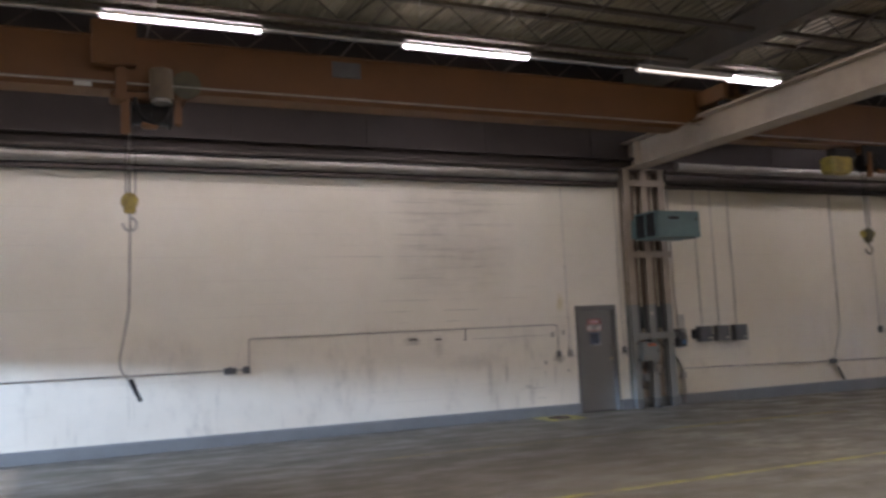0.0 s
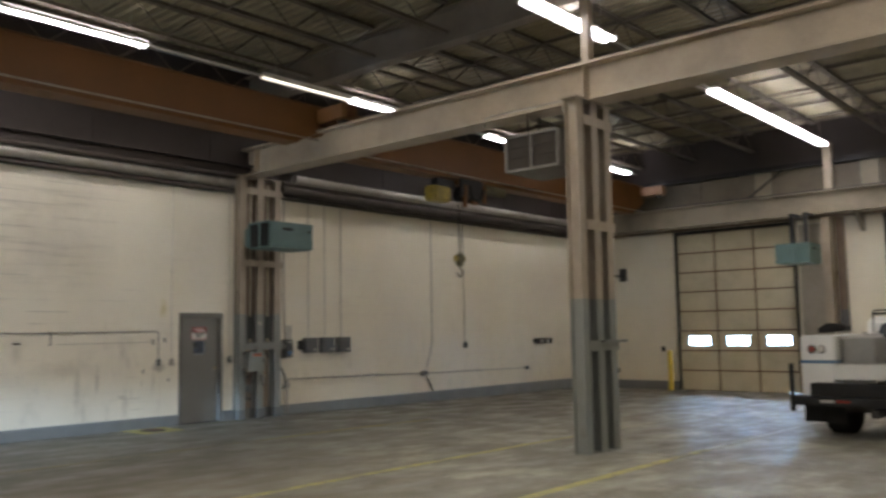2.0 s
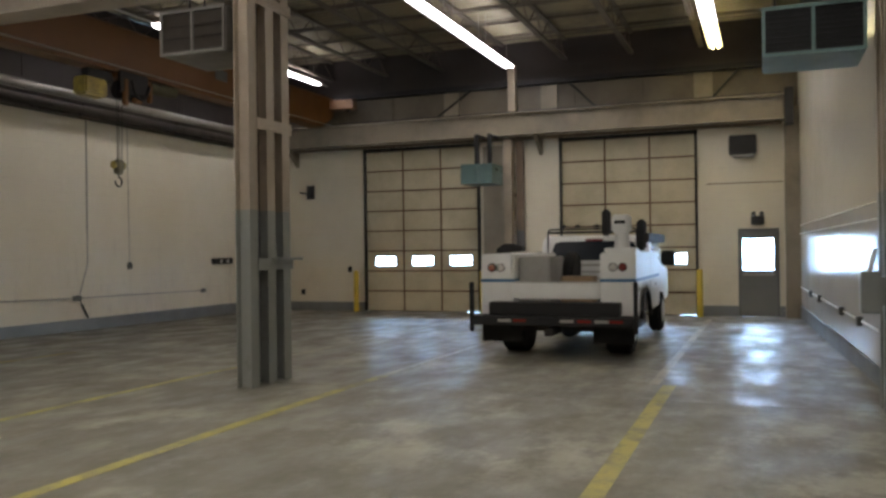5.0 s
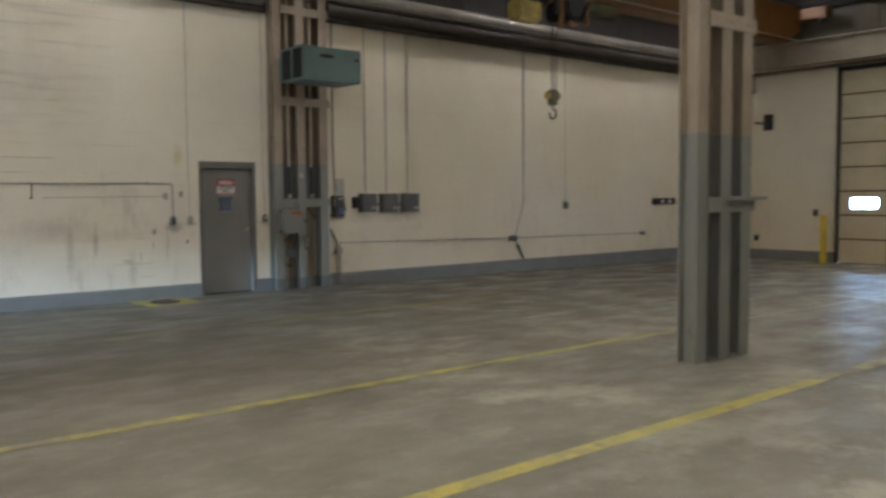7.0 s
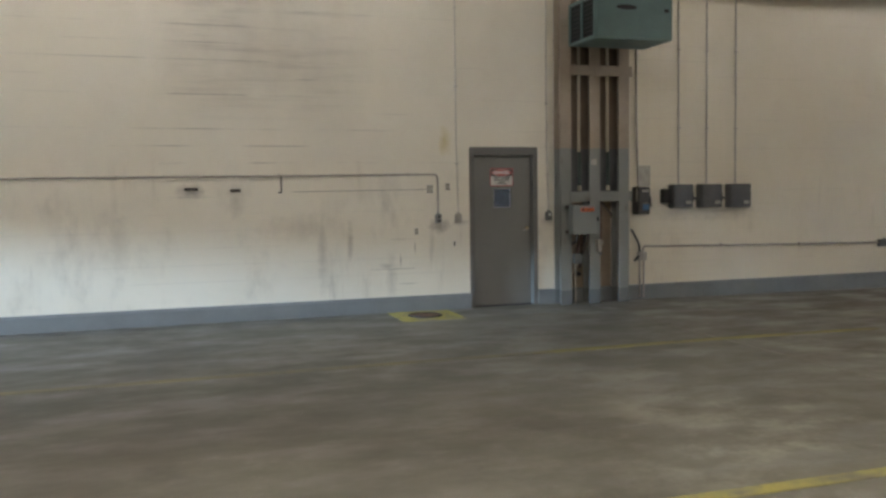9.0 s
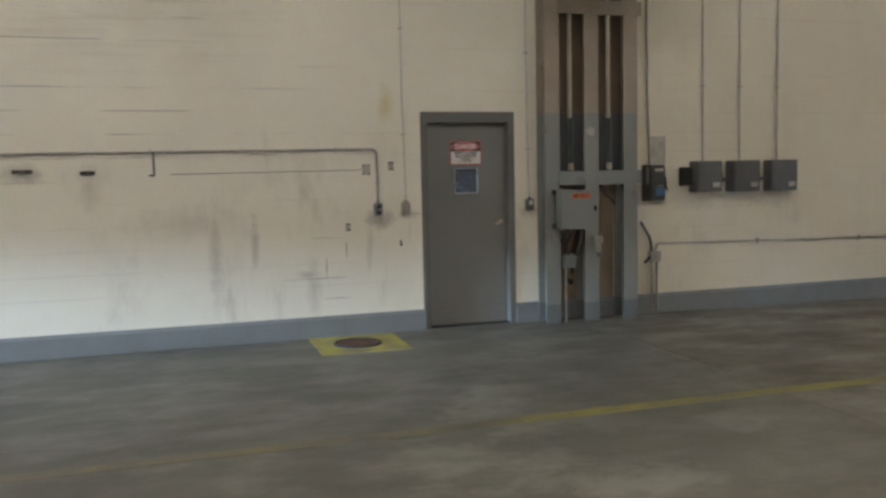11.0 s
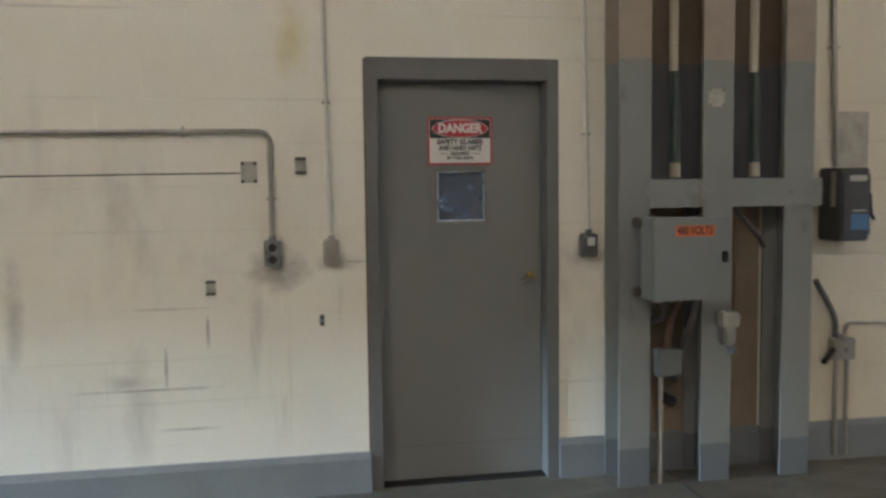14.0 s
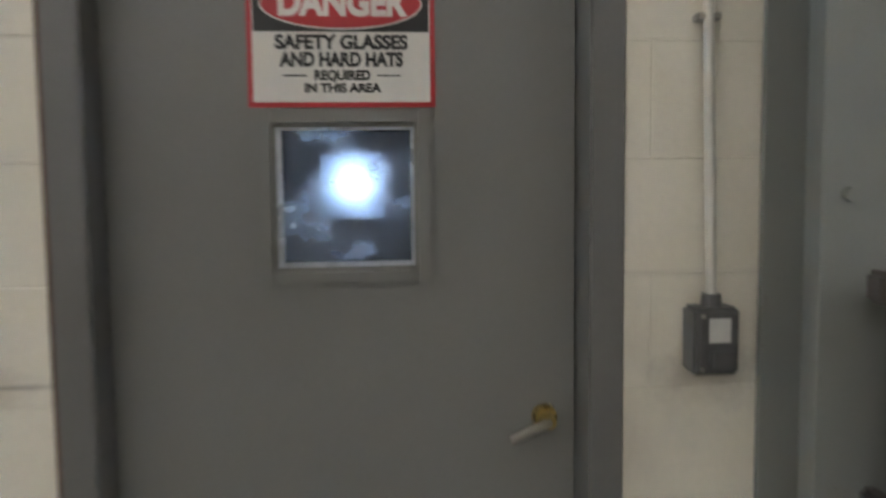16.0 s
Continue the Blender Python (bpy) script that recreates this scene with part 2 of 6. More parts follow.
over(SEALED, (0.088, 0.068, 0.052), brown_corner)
BASE_GREY = material("base_paint", (0.18, 0.19, 0.19), 0.45, 0, (0.13, 0.13, 0.13), 2.5, 50, 0.5, 0.1)
DOOR_GREY = material("door_paint", (0.178, 0.175, 0.16), 0.4, 0, (0.14, 0.137, 0.125), 1.4, 70, 0.35, 0.05, 0.04)
FRAME_GREY = material("frame_paint", (0.137, 0.133, 0.123), 0.4, 0, (0.105, 0.105, 0.10), 3, 70, 0.45, 0.06, 0.05)
TWO_TONE = material("column_paint", (0.33, 0.27, 0.205), 0.5, 0, (0.20, 0.155, 0.115), 1.8, 50, 0.55, 0.06, 0.06)


def grey_below(n, l):
    x, y, z, p = axes_node(n, l)
    return ramp_node(n, l, z, 2.105, 2.09)


over(TWO_TONE, (0.205, 0.21, 0.192), grey_below)


def base_coat(n, l):
    x, y, z, p = axes_node(n, l)
    return math_node(n, l, "MULTIPLY", ramp_node(n, l, z, 0.195, 0.185, 0.0, 0.9), ramp_node(n, l, y, 12.0, 12.5))


def rust_runs(n, l):
    x, y, z, p = axes_node(n, l)
    spots = ramp_node(n, l, noise_node(n, l, p, 6.0, 6, (1, 1, 0.5), 0.7), 0.60, 0.72)
    return math_node(n, l, "MULTIPLY", spots, 0.55)


over(TWO_TONE, (0.115, 0.12, 0.12), base_coat)
over(TWO_TONE, (0.13, 0.10, 0.075), rust_runs)
BROWN_PLATE = material("brown_plate", (0.15, 0.105, 0.07), 0.6, 0, (0.08, 0.06, 0.045), 2, 40, 0.6, 0.1)
over(BROWN_PLATE, (0.085, 0.085, 0.085), grey_below)
BROWN_PLATE_DRY = material("roof_girder_paint", (0.17, 0.14, 0.11), 0.55, 0, (0.10, 0.08, 0.06), 1.2, 40, 0.6, 0.06)
GIRDER = material("girder_paint", (0.40, 0.325, 0.24), 0.5, 0, (0.20, 0.165, 0.13), 1.1, 40, 0.6, 0.08)
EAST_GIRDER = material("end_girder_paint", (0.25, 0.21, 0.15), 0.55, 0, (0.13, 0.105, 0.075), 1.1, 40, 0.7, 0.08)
JOIST = material("joist_paint", (0.13, 0.105, 0.08), 0.6, 0, (0.05, 0.04, 0.032), 1, 30, 0.5, 0.05)
DECKING = material("deck_metal", (0.25, 0.215, 0.135), 0.5, 0.1, (0.10, 0.083, 0.056), 0.8, 30, 0.8, 0.05)
ORANGE = material("crane_orange", (0.145, 0.056, 0.007), 0.55, 0, (0.085, 0.035, 0.005), 1.0, 40, 0.5, 0.06)
YELLOW = material("safety_yellow", (0.62, 0.45, 0.05), 0.5, 0, (0.35, 0.26, 0.06), 3, 50, 0.5, 0.08)
LINE_YELLOW = material("line_yellow", (0.43, 0.37, 0.085), 0.5, 0, (0.26, 0.24, 0.14), 3.2, 40, 1.0, 0.12, 0.15)
LINE_PALE = material("line_pale", (0.40, 0.37, 0.28), 0.45, 0, (0.23, 0.21, 0.18), 2.5, 40, 1.0, 0.1, 0.12)
LINE_FAINT = material("line_faint", (0.20, 0.17, 0.075), 0.55, 0, (0.125, 0.112, 0.09), 1.6, 40, 1.0, 0.12, 0.1)

LINE_WORN = material("line_worn", (0.30, 0.25, 0.06), 0.55, 0, (0.15, 0.135, 0.09), 1.8, 40, 1.0, 0.12, 0.1)


def worn_through(n, l):
    x, y, z, p = axes_node(n, l)
    big = ramp_node(n, l, noise_node(n, l, p, 0.8, 4, None, 0.6), 0.56, 0.64, 0.0, 0.75)
    small = ramp_node(n, l, noise_node(n, l, p, 9.0, 6, None, 0.7), 0.55, 0.66, 0.0, 0.6)
    u = math_node(n, l, "MULTIPLY", ramp_node(n, l, x, 4.5, 4.6), ramp_node(n, l, x, 4.9, 4.8))
    rubbed = math_node(n, l, "MULTIPLY", math_node(n, l, "MULTIPLY", u, ramp_node(n, l, y, 6.3, 6.5)), 0.85)
    return math_node(n, l, "MAXIMUM", math_node(n, l, "MAXIMUM", big, small), rubbed)


over(LINE_YELLOW, (0.165, 0.148, 0.115), worn_through)
over(LINE_PALE, (0.165, 0.148, 0.115), worn_through)
MANHOLE_PAINT = material("manhole_paint", (0.42, 0.345, 0.05), 0.55, 0, (0.22, 0.19, 0.12), 4, 40, 1.0, 0.12, 0.15)


def rubbed_off(n, l):
    x, y, z, p = axes_node(n, l)
    return ramp_node(n, l, noise_node(n, l, p, 4.0, 6, None, 0.68), 0.54, 0.66, 0.0, 0.6)


over(MANHOLE_PAINT, (0.15, 0.132, 0.105), rubbed_off)
HEATER_GREY = material("heater_grey", (0.15, 0.14, 0.125), 0.5, 0, (0.09, 0.08, 0.07), 3, 40, 0.5, 0.05)
TEAL = material("teal_enamel", (0.105, 0.175, 0.165), 0.45, 0, (0.06, 0.09, 0.09), 2, 40, 0.4, 0.05)
DARK = material("dark_metal", (0.035, 0.033, 0.032), 0.55, 0.2, (0.02, 0.02, 0.02), 3, 40, 0.4, 0.08)
BOX_GREY = material("electrical_grey", (0.10, 0.10, 0.098), 0.45, 0, (0.06, 0.055, 0.05), 6, 60, 0.5, 0.05)
PANEL_GREY = material("panel_grey", (0.19, 0.20, 0.19), 0.4, 0, (0.14, 0.145, 0.135), 2, 60, 0.3, 0.04, 0.03)
CONDUIT = material("conduit_steel", (0.38, 0.35, 0.31), 0.33, 0.7, (0.18, 0.16, 0.14), 4, 50, 0.6, 0.05)
GREEN_PIPE = material("green_pipe", (0.03, 0.048, 0.039), 0.45, 0, (0.02, 0.035, 0.03), 5, 50, 0.6, 0.05)
RISER_CREAM = material("riser_cream", (0.44, 0.385, 0.29), 0.5, 0, (0.30, 0.25, 0.18), 4, 50, 0.5, 0.05)
PAINTED_PIPE = material("painted_conduit", (0.56, 0.53, 0.47), 0.45, 0, (0.38, 0.35, 0.30), 4, 50, 0.5, 0.05)
DARK_PIPE = material("dark_pipe", (0.09, 0.075, 0.065), 0.5, 0.3, (0.05, 0.045, 0.04), 2, 40, 0.5, 0.05)
SILVER_PIPE = material("pipe_jacket", (0.38, 0.36, 0.33), 0.34, 0.7, (0.20, 0.18, 0.16), 1.2, 9, 0.7, 0.22)
DOOR_PANEL = material("overhead_panel", (0.50, 0.44, 0.30), 0.5, 0, (0.32, 0.27, 0.17), 1.1, 40, 0.55, 0.06)
WHITE_PAINT = material("truck_white", (0.70, 0.70, 0.68), 0.42, 0, (0.52, 0.50, 0.47), 1.8, 50, 0.4, 0.02, 0.03)
BLUE_STRIPE = material("stripe_blue", (0.05, 0.13, 0.25), 0.35)
BLACK_PLASTIC = material("black_plastic", (0.02, 0.02, 0.021), 0.5, 0, None, 4, 50, 0.3, 0.1)
RUBBER = material("rubber", (0.018, 0.018, 0.018), 0.8, 0, None, 6, 80, 0.3, 0.2)
RED_LENS = material("red_lens", (0.17, 0.016, 0.013), 0.2)
CLEAR_LENS = material("clear_lens", (0.55, 0.52, 0.48), 0.2)
OLD_STEEL = material("dull_pale_steel", (0.42, 0.40, 0.37), 0.5, 0.2, (0.28, 0.26, 0.23), 4, 50, 0.6, 0.05)
CARDBOARD = material("cardboard", (0.28, 0.19, 0.11), 0.8)
TARP_GREY = material("grey_box", (0.30, 0.29, 0.27), 0.6)
BRASS = material("brass", (0.52, 0.40, 0.16), 0.28, 1.0, (0.35, 0.27, 0.12), 20, 80, 0.4, 0.02)
NICKEL = material("satin_nickel", (0.42, 0.40, 0.36), 0.35, 1.0)
RUST = material("rusty_iron", (0.14, 0.07, 0.045), 0.75, 0.3, (0.07, 0.045, 0.035), 8, 60, 0.7, 0.3)
SIGN_WHITE = material("sign_white", (0.66, 0.63, 0.58), 0.35, 0, None, 4, 60, 0.12, 0.02, 0.03)
SIGN_RED = material("sign_red", (0.42, 0.03, 0.035), 0.35, 0, None, 4, 60, 0.12, 0.02, 0.03)
SIGN_BLACK = material("sign_black", (0.02, 0.02, 0.02), 0.35, 0, None, 4, 60, 0.12, 0.02, 0.03)
LABEL_ORANGE = material("label_orange", (0.62, 0.13, 0.035), 0.4, 0, None, 4, 60, 0.12, 0.02, 0.03)
PALE_PLASTIC = material("pale_plastic", (0.62, 0.60, 0.56), 0.4)
for dull in (BLACK_PLASTIC, RUBBER, DARK):
    dull.node_tree.nodes["Principled BSDF"].inputs["Specular IOR Level"].default_value = 0.15
SCREEN = material("grille_screen", (0.04, 0.033, 0.027), 0.8, 0, (0.025, 0.02, 0.017), 4, 60, 0.5, 0.1)
SCREEN.node_tree.nodes["Principled BSDF"].inputs["Specular IOR Level"].default_value = 0.15
OLIVE = material("dirty_yellow", (0.44, 0.32, 0.05), 0.55, 0, (0.10, 0.08, 0.04), 6, 50, 0.8, 0.1)
DARK_OLIVE = material("olive_paint", (0.09, 0.08, 0.035), 0.55, 0, (0.04, 0.035, 0.025), 6, 50, 0.8, 0.1)
TAN = material("tan_enamel", (0.12, 0.082, 0.04), 0.55, 0, (0.055, 0.04, 0.025), 5, 50, 0.7, 0.08)
STONE_GROUND = material("outdoor_paving", (0.5, 0.49, 0.47), 0.8, 0, (0.30, 0.29, 0.27), 0.4, 20, 0.6, 0.2)
TUBE = glow("fluorescent_tube", (0.95, 0.93, 1.0), 16.0)
TUBE_DIM = glow("fading_tube", (1.0, 0.93, 0.80), 0.9)
TUBE_WARM = glow("warm_tube", (1.0, 0.84, 0.36), 9.0)
GLASS = bpy.data.materials.new("window_glass")
GLASS.use_nodes = True
gb = GLASS.node_tree.nodes["Principled BSDF"]
gb.inputs["Base Color"].default_value, gb.inputs["Roughness"].default_value = (0.95, 0.97, 1, 1), 0.03
gb.inputs["Transmission Weight"].default_value, gb.inputs["IOR"].default_value = 1.0, 1.2


# ---- mesh helpers ----
def bm_new():
    return bmesh.new()


def box(bm, x0, x1, y0, y1, z0, z1, bevel=0.0):
    vs = [bm.verts.new((x, y, z)) for x in (x0, x1) for y in (y0, y1) for z in (z0, z1)]
    fs = [bm.faces.new([vs[i] for i in q]) for q in ((0, 1, 3, 2), (4, 6, 7, 5), (0, 4, 5, 1), (2, 3, 7, 6), (0, 2, 6, 4), (1, 5, 7, 3))]
    if bevel:
        edges = list({e for f in fs for e in f.edges})
        bmesh.ops.bevel(bm, geom=edges, offset=bevel, segments=2, affect="EDGES", clamp_overlap=True)
    return bm


def rod(bm, a, b, r0, r1=None, seg=12):
    """A round bar from a to b."""
    a, b = Vector(a), Vector(b)
    d = b - a
    m = Matrix.Translation((a + b) / 2) @ d.to_track_quat("Z", "Y").to_matrix().to_4x4()
    bmesh.ops.create_cone(bm, cap_ends=True, segments=seg, radius1=r0, radius2=r0 if r1 is None else r1, depth=d.length, matrix=m)
    return bm


def tube(bm, pts, r, seg=10):
    """A bent pipe through the points, with rounded corners."""
    pts = [Vector(p) for p in pts]
    path = [pts[0]]
    for a, b, c in zip(pts, pts[1:], pts[2:]):
        cut = min(r * 5, (b - a).length * 0.45, (c - b).length * 0.45)
        p, q = b + (a - b).normalized() * cut, b + (c - b).normalized() * cut
        for i in range(6):
            t = i / 5
            path.append(p.lerp(b, t).lerp(b.lerp(q, t), t))
    path.append(pts[-1])
    rings = []
    for i, p in enumerate(path):
        d = (path[min(i + 1, len(path) - 1)] - path[max(i - 1, 0)]).normalized()
        side = d.orthogonal() if not rings else (last - d * last.dot(d))
        side.normalize()
        last = side
        up = d.cross(side)
        rings.append([bm.verts.new(p + r * (math.cos(2 * math.pi * k / seg) * side + math.sin(2 * math.pi * k / seg) * up)) for k in range(seg)])
    for a, b in zip(rings, rings[1:]):
        for k in range(seg):
            bm.faces.new((a[k], a[(k + 1) % seg], b[(k + 1) % seg], b[k]))
    bm.faces.new(rings[0][::-1])
    bm.faces.new(rings[-1])
    return bm


def prism(bm, outline, axis, a, b):
    """An outline of two coordinates drawn out along an axis from a to b."""
    def at(u, v, w):
        return {"x": (w, u, v), "y": (u, w, v), "z": (u, v, w)}[axis]
    lo = [bm.verts.new(at(u, v, a)) for u, v in outline]
    hi = [bm.verts.new(at(u, v, b)) for u, v in outline]
    n = len(outline)
    bm.faces.new(lo)
    bm.faces.new(hi[::-1])
    for i in range(n):
        bm.faces.new((lo[i], hi[i], hi[(i + 1) % n], lo[(i + 1) % n]))
    return bm


def finish(bm, name, mat, smooth=False):
    bmesh.ops.recalc_face_normals(bm, faces=bm.faces)
    me = bpy.data.meshes.new(name)
    bm.to_mesh(me)
    bm.free()
    me.materials.append(mat)
    if smooth:
        me.shade_smooth()
        me.set_sharp_from_angle(angle=radians(35))
    return me


def part(name, bm, mat, parent, label="", smooth=False):
    ob = new(name, finish(bm, name, mat, smooth))
    if parent:
        ob.parent = parent
    if label:
        ob["label"] = label
    return ob


def thing(name, label, category, group="", kind=""):
    return tagged(new(name), label, category, group, kind)


def solid(name, bm, mat, label, category, group="", kind="", smooth=False):
    return tagged(new(name, finish(bm, name, mat, smooth)), label, category, group, kind)


def lettering(name, text, size, mat, parent, m, width=None, weight=0.046):
    """Raised or printed writing in the built-in font, centred on the pose m, facing its +z."""
    cu = bpy.data.curves.new(name, "FONT")
    cu.body, cu.size, cu.align_x, cu.align_y, cu.extrude, cu.offset = text, size, "CENTER", "CENTER", 0.0006, size * weight
    tmp = new(name + "_curve", cu)
    me = bpy.data.meshes.new_from_object(tmp)
    bpy.data.objects.remove(tmp)
    me.materials.append(mat)
    if width:
        w = max(v.co.x for v in me.vertices) - min(v.co.x for v in me.vertices)
        me.transform(Matrix.Diagonal((width / w, 1, 1, 1)))
    me.transform(m)
    ob = new(name, me)
    ob.parent = parent
    return ob


def i_section(bm, x, y, z0, z1, width, depth, flange=0.014, web=0.010):
    """An upright rolled steel section with its flanges facing -y and +y."""
    box(bm, x - width / 2, x + width / 2, y - depth / 2, y - depth / 2 + flange, z0, z1)
    box(bm, x - width / 2, x + width / 2, y + depth / 2 - flange, y + depth / 2, z0, z1)
    box(bm, x - web / 2, x + web / 2, y - depth / 2 + flange, y + depth / 2 - flange, z0, z1)
    return bm


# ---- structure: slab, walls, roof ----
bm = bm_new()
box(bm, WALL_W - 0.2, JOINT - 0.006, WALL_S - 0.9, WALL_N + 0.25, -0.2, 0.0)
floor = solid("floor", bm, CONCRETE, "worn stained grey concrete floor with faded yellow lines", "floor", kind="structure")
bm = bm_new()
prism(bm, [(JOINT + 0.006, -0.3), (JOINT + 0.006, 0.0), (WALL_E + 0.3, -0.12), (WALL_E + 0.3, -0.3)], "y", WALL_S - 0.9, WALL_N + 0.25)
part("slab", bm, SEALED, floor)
part("joint_filler", box(bm_new(), JOINT - 0.0055, JOINT + 0.0055, WALL_S, WALL_N, -0.05, -0.004), DARK, floor)
bm = bm_new()
box(bm, -400, 400, -400, 400, -0.6, -0.32)
solid("ground", bm, STONE_GROUND, "pale paved yard around the building", "ground", kind="structure")


def line(name, x0, x1, y, width, mat):
    bm = bm_new()
    cuts = [x0] + ([JOINT - 0.007, JOINT + 0.007] if x0 < JOINT < x1 else []) + [x1]
    for a, b in zip(cuts[::2], cuts[1::2]):
        za, zb = floor_z(a), floor_z(b)
        prism(bm, [(a, za - 0.002), (a, za + 0.003), (b, zb + 0.003), (b, zb - 0.002)], "y", y - width / 2, y + width / 2)
    part(name, bm, mat, floor)


line("floor_line", -7.5, 12.2, 6.65, 0.11, LINE_YELLOW)
line("floor_line", -7.5, 11.4, 4.30, 0.13, LINE_YELLOW)
line("floor_line", 11.4, 22.5, 4.32, 0.10, LINE_PALE)
line("floor_line", 12.2, 22.5, 6.66, 0.09, LINE_PALE)
line("floor_line", 2.0, 11.6, 0.77, 0.15, LINE_YELLOW)
line("floor_line", 11.6, 22.5, 0.95, 0.12, LINE_PALE)
line("floor_line", 3.5, 8.6, 10.43, 0.11, LINE_FAINT)
line("floor_line", 8.6, 12.5, 10.43, 0.12, LINE_WORN)

# north wall: a core behind the face of blocks, cut for the door
DX0, DX1, DTOP = 8.94, 9.905, 2.12
bm = bm_new()
box(bm, WALL_W - 0.2, DX0, WALL_N + 0.004, WALL_N + 0.25, -0.2, 4.56)
box(bm, DX1, WALL_E + 0.25, WALL_N + 0.004, WALL_N + 0.25, -0.3, 4.56)
box(bm, DX0, DX1, WALL_N + 0.004, WALL_N + 0.25, DTOP, 4.56)
wall_north = solid("wall_north", bm, WHITE_WALL, "off-white painted concrete block wall with grime and patches", "wall", kind="structure")
bm = bm_new()
box(bm, WALL_W - 0.2, WALL_E + 0.25, WALL_N + 0.03, WALL_N + 0.25, 4.562, DECK)
for i in range(13):
    x = WALL_W + 0.5 + 2.44 * i
    box(bm, x, x + 2.42, WALL_N + 0.012, WALL_N + 0.03, 5.17, DECK - 0.01)
part("upper_siding", bm, UPPER_WALL, wall_north, "smooth dark upper siding panels")
bm = bm_new()
box(bm, WALL_W, WALL_E - 0.1, WALL_N - 0.14, WALL_N + 0.02, 4.93, 5.16)
box(bm, WALL_W, WALL_E - 0.1, WALL_N - 0.24, WALL_N - 0.14, 5.10, 5.16)
part("ledger_channel", bm, UPPER_WALL, wall_north)

# east wall with two overhead doors and a man door
D1, D2, MD = (7.0, 10.42), (1.30, 4.71), (-0.61, 0.33)
HEAD_E = 4.45
bm = bm_new()
for y0, y1 in ((WALL_S - 0.2, MD[0]), (MD[1], D2[0]), (D2[1], D1[0]), (D1[1], WALL_N + 0.25)):
    box(bm, WALL_E, WALL_E + 0.22, y0, y1, -0.3, HEAD_E)
box(bm, WALL_E, WALL_E + 0.22, MD[0], MD[1], 2.03, HEAD_E)
box(bm, WALL_E, WALL_E + 0.22, WALL_S - 0.2, WALL_N + 0.25, HEAD_E, 4.75)
wall_east = solid("wall_east", bm, WHITE_WALL, "off-white painted end wall with overhead doors", "wall", kind="structure")
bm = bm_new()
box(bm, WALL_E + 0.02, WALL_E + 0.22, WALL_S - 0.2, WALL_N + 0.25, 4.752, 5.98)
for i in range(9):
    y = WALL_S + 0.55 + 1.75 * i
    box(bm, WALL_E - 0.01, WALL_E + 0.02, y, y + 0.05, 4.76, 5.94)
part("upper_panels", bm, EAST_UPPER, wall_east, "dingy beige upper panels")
part("gable_siding", box(bm_new(), WALL_E + 0.02, WALL_E + 0.22, WALL_S - 0.2, WALL_N + 0.25, 5.982, DECK), UPPER_WALL, wall_east, "dark siding under the roof")
bm = bm_new()
box(bm, WALL_E - 0.16, WALL_E + 0.018, WALL_S + 0.5, WALL_N - 0.2, 5.95, 5.975)
box(bm, WALL_E - 0.16, WALL_E - 0.145, WALL_S + 0.5, WALL_N - 0.2, 5.975, 6.08)
part("girt", bm, DARK, wall_east, "dark steel girt")
part("panel_seam", box(bm_new(), WALL_E - 0.005, WALL_E - 0.0005, -0.7, 1.05, 3.14, 3.165), BROWN_PLATE, wall_east)

# south wall in glossy panels; unseen west wall, its opening sized to shape daylight
SOUTH_PANEL = material("south_panel", (0.60, 0.57, 0.51), 0.16, 0, (0.48, 0.45, 0.39), 1.2, 40, 0.4, 0.04, 0.04)
bm = bm_new()
a, b = WALL_W - 0.2, WALL_E + 0.2
prism(bm, [(a, south_y(a)), (b, south_y(b)), (b, south_y(b) - 0.25), (a, south_y(a) - 0.25)], "z", -0.3, DECK)
wall_south = solid("wall_south", bm, SOUTH_PANEL, "glossy cream painted wall with a grey base", "wall", kind="structure")
bm = bm_new()
for y0, y1, z0, z1 in ((south_y(WALL_W), 9.6, -0.2, DECK), (13.3, WALL_N + 0.25, -0.2, DECK), (9.6, 13.3, 2.12, DECK)):
    box(bm, WALL_W - 0.2, WALL_W, y0, y1, z0, z1)
solid("wall_west", bm, WHITE_WALL, "unseen off-white closing wall with an opening that shapes the daylight", "wall", kind="structure")

# grey base band
bm = bm_new()
prism(bm, [(WALL_N - 0.028, 0.0), (WALL_N - 0.028, 0.17), (WALL_N - 0.012, 0.2), (WALL_N - 0.001, 0.2), (WALL_N - 0.001, 0.0)], "x", WALL_W, DX0 - 0.001)
prism(bm, [(WALL_N - 0.028, -0.12), (WALL_N - 0.028, 0.17), (WALL_N - 0.012, 0.2), (WALL_N - 0.001, 0.2), (WALL_N - 0.001, -0.12)], "x", DX1 + 0.001, WALL_E)
for y0, y1 in ((-0.74, MD[0]), (MD[1], D2[0]), (D2[1], D1[0]), (D1[1], WALL_N - 0.03)):
    box(bm, WALL_E - 0.02, WALL_E - 0.001, y0 + 0.002, y1 - 0.002, -0.13, 0.14)
prism(bm, [(WALL_W, south_y(WALL_W) + 0.001), (23.09, south_y(23.09) + 0.001), (23.09, south_y(23.09) + 0.02), (WALL_W, south_y(WALL_W) + 0.02)], "z", -0.12, 0.2)
solid("baseboard", bm, BASE_GREY, "grey painted base band along the walls", "baseboard", kind="structure")

# roof deck with ribs, joists and the roof girder
bm = bm_new()
box(bm, WALL_W - 0.2, WALL_E + 0.2, WALL_S - 0.9, WALL_N + 0.2, DECK + 0.04, DECK + 0.2)
x = WALL_W
while x < WALL_E:
    prism(bm, [(x, DECK + 0.04), (x + 0.03, DECK), (x + 0.12, DECK), (x + 0.15, DECK + 0.04)], "y", WALL_S, WALL_N)
    x += 0.2
solid("ceiling", bm, DECKING, "ribbed metal roof deck above open steel joists", "ceiling", kind="structure")


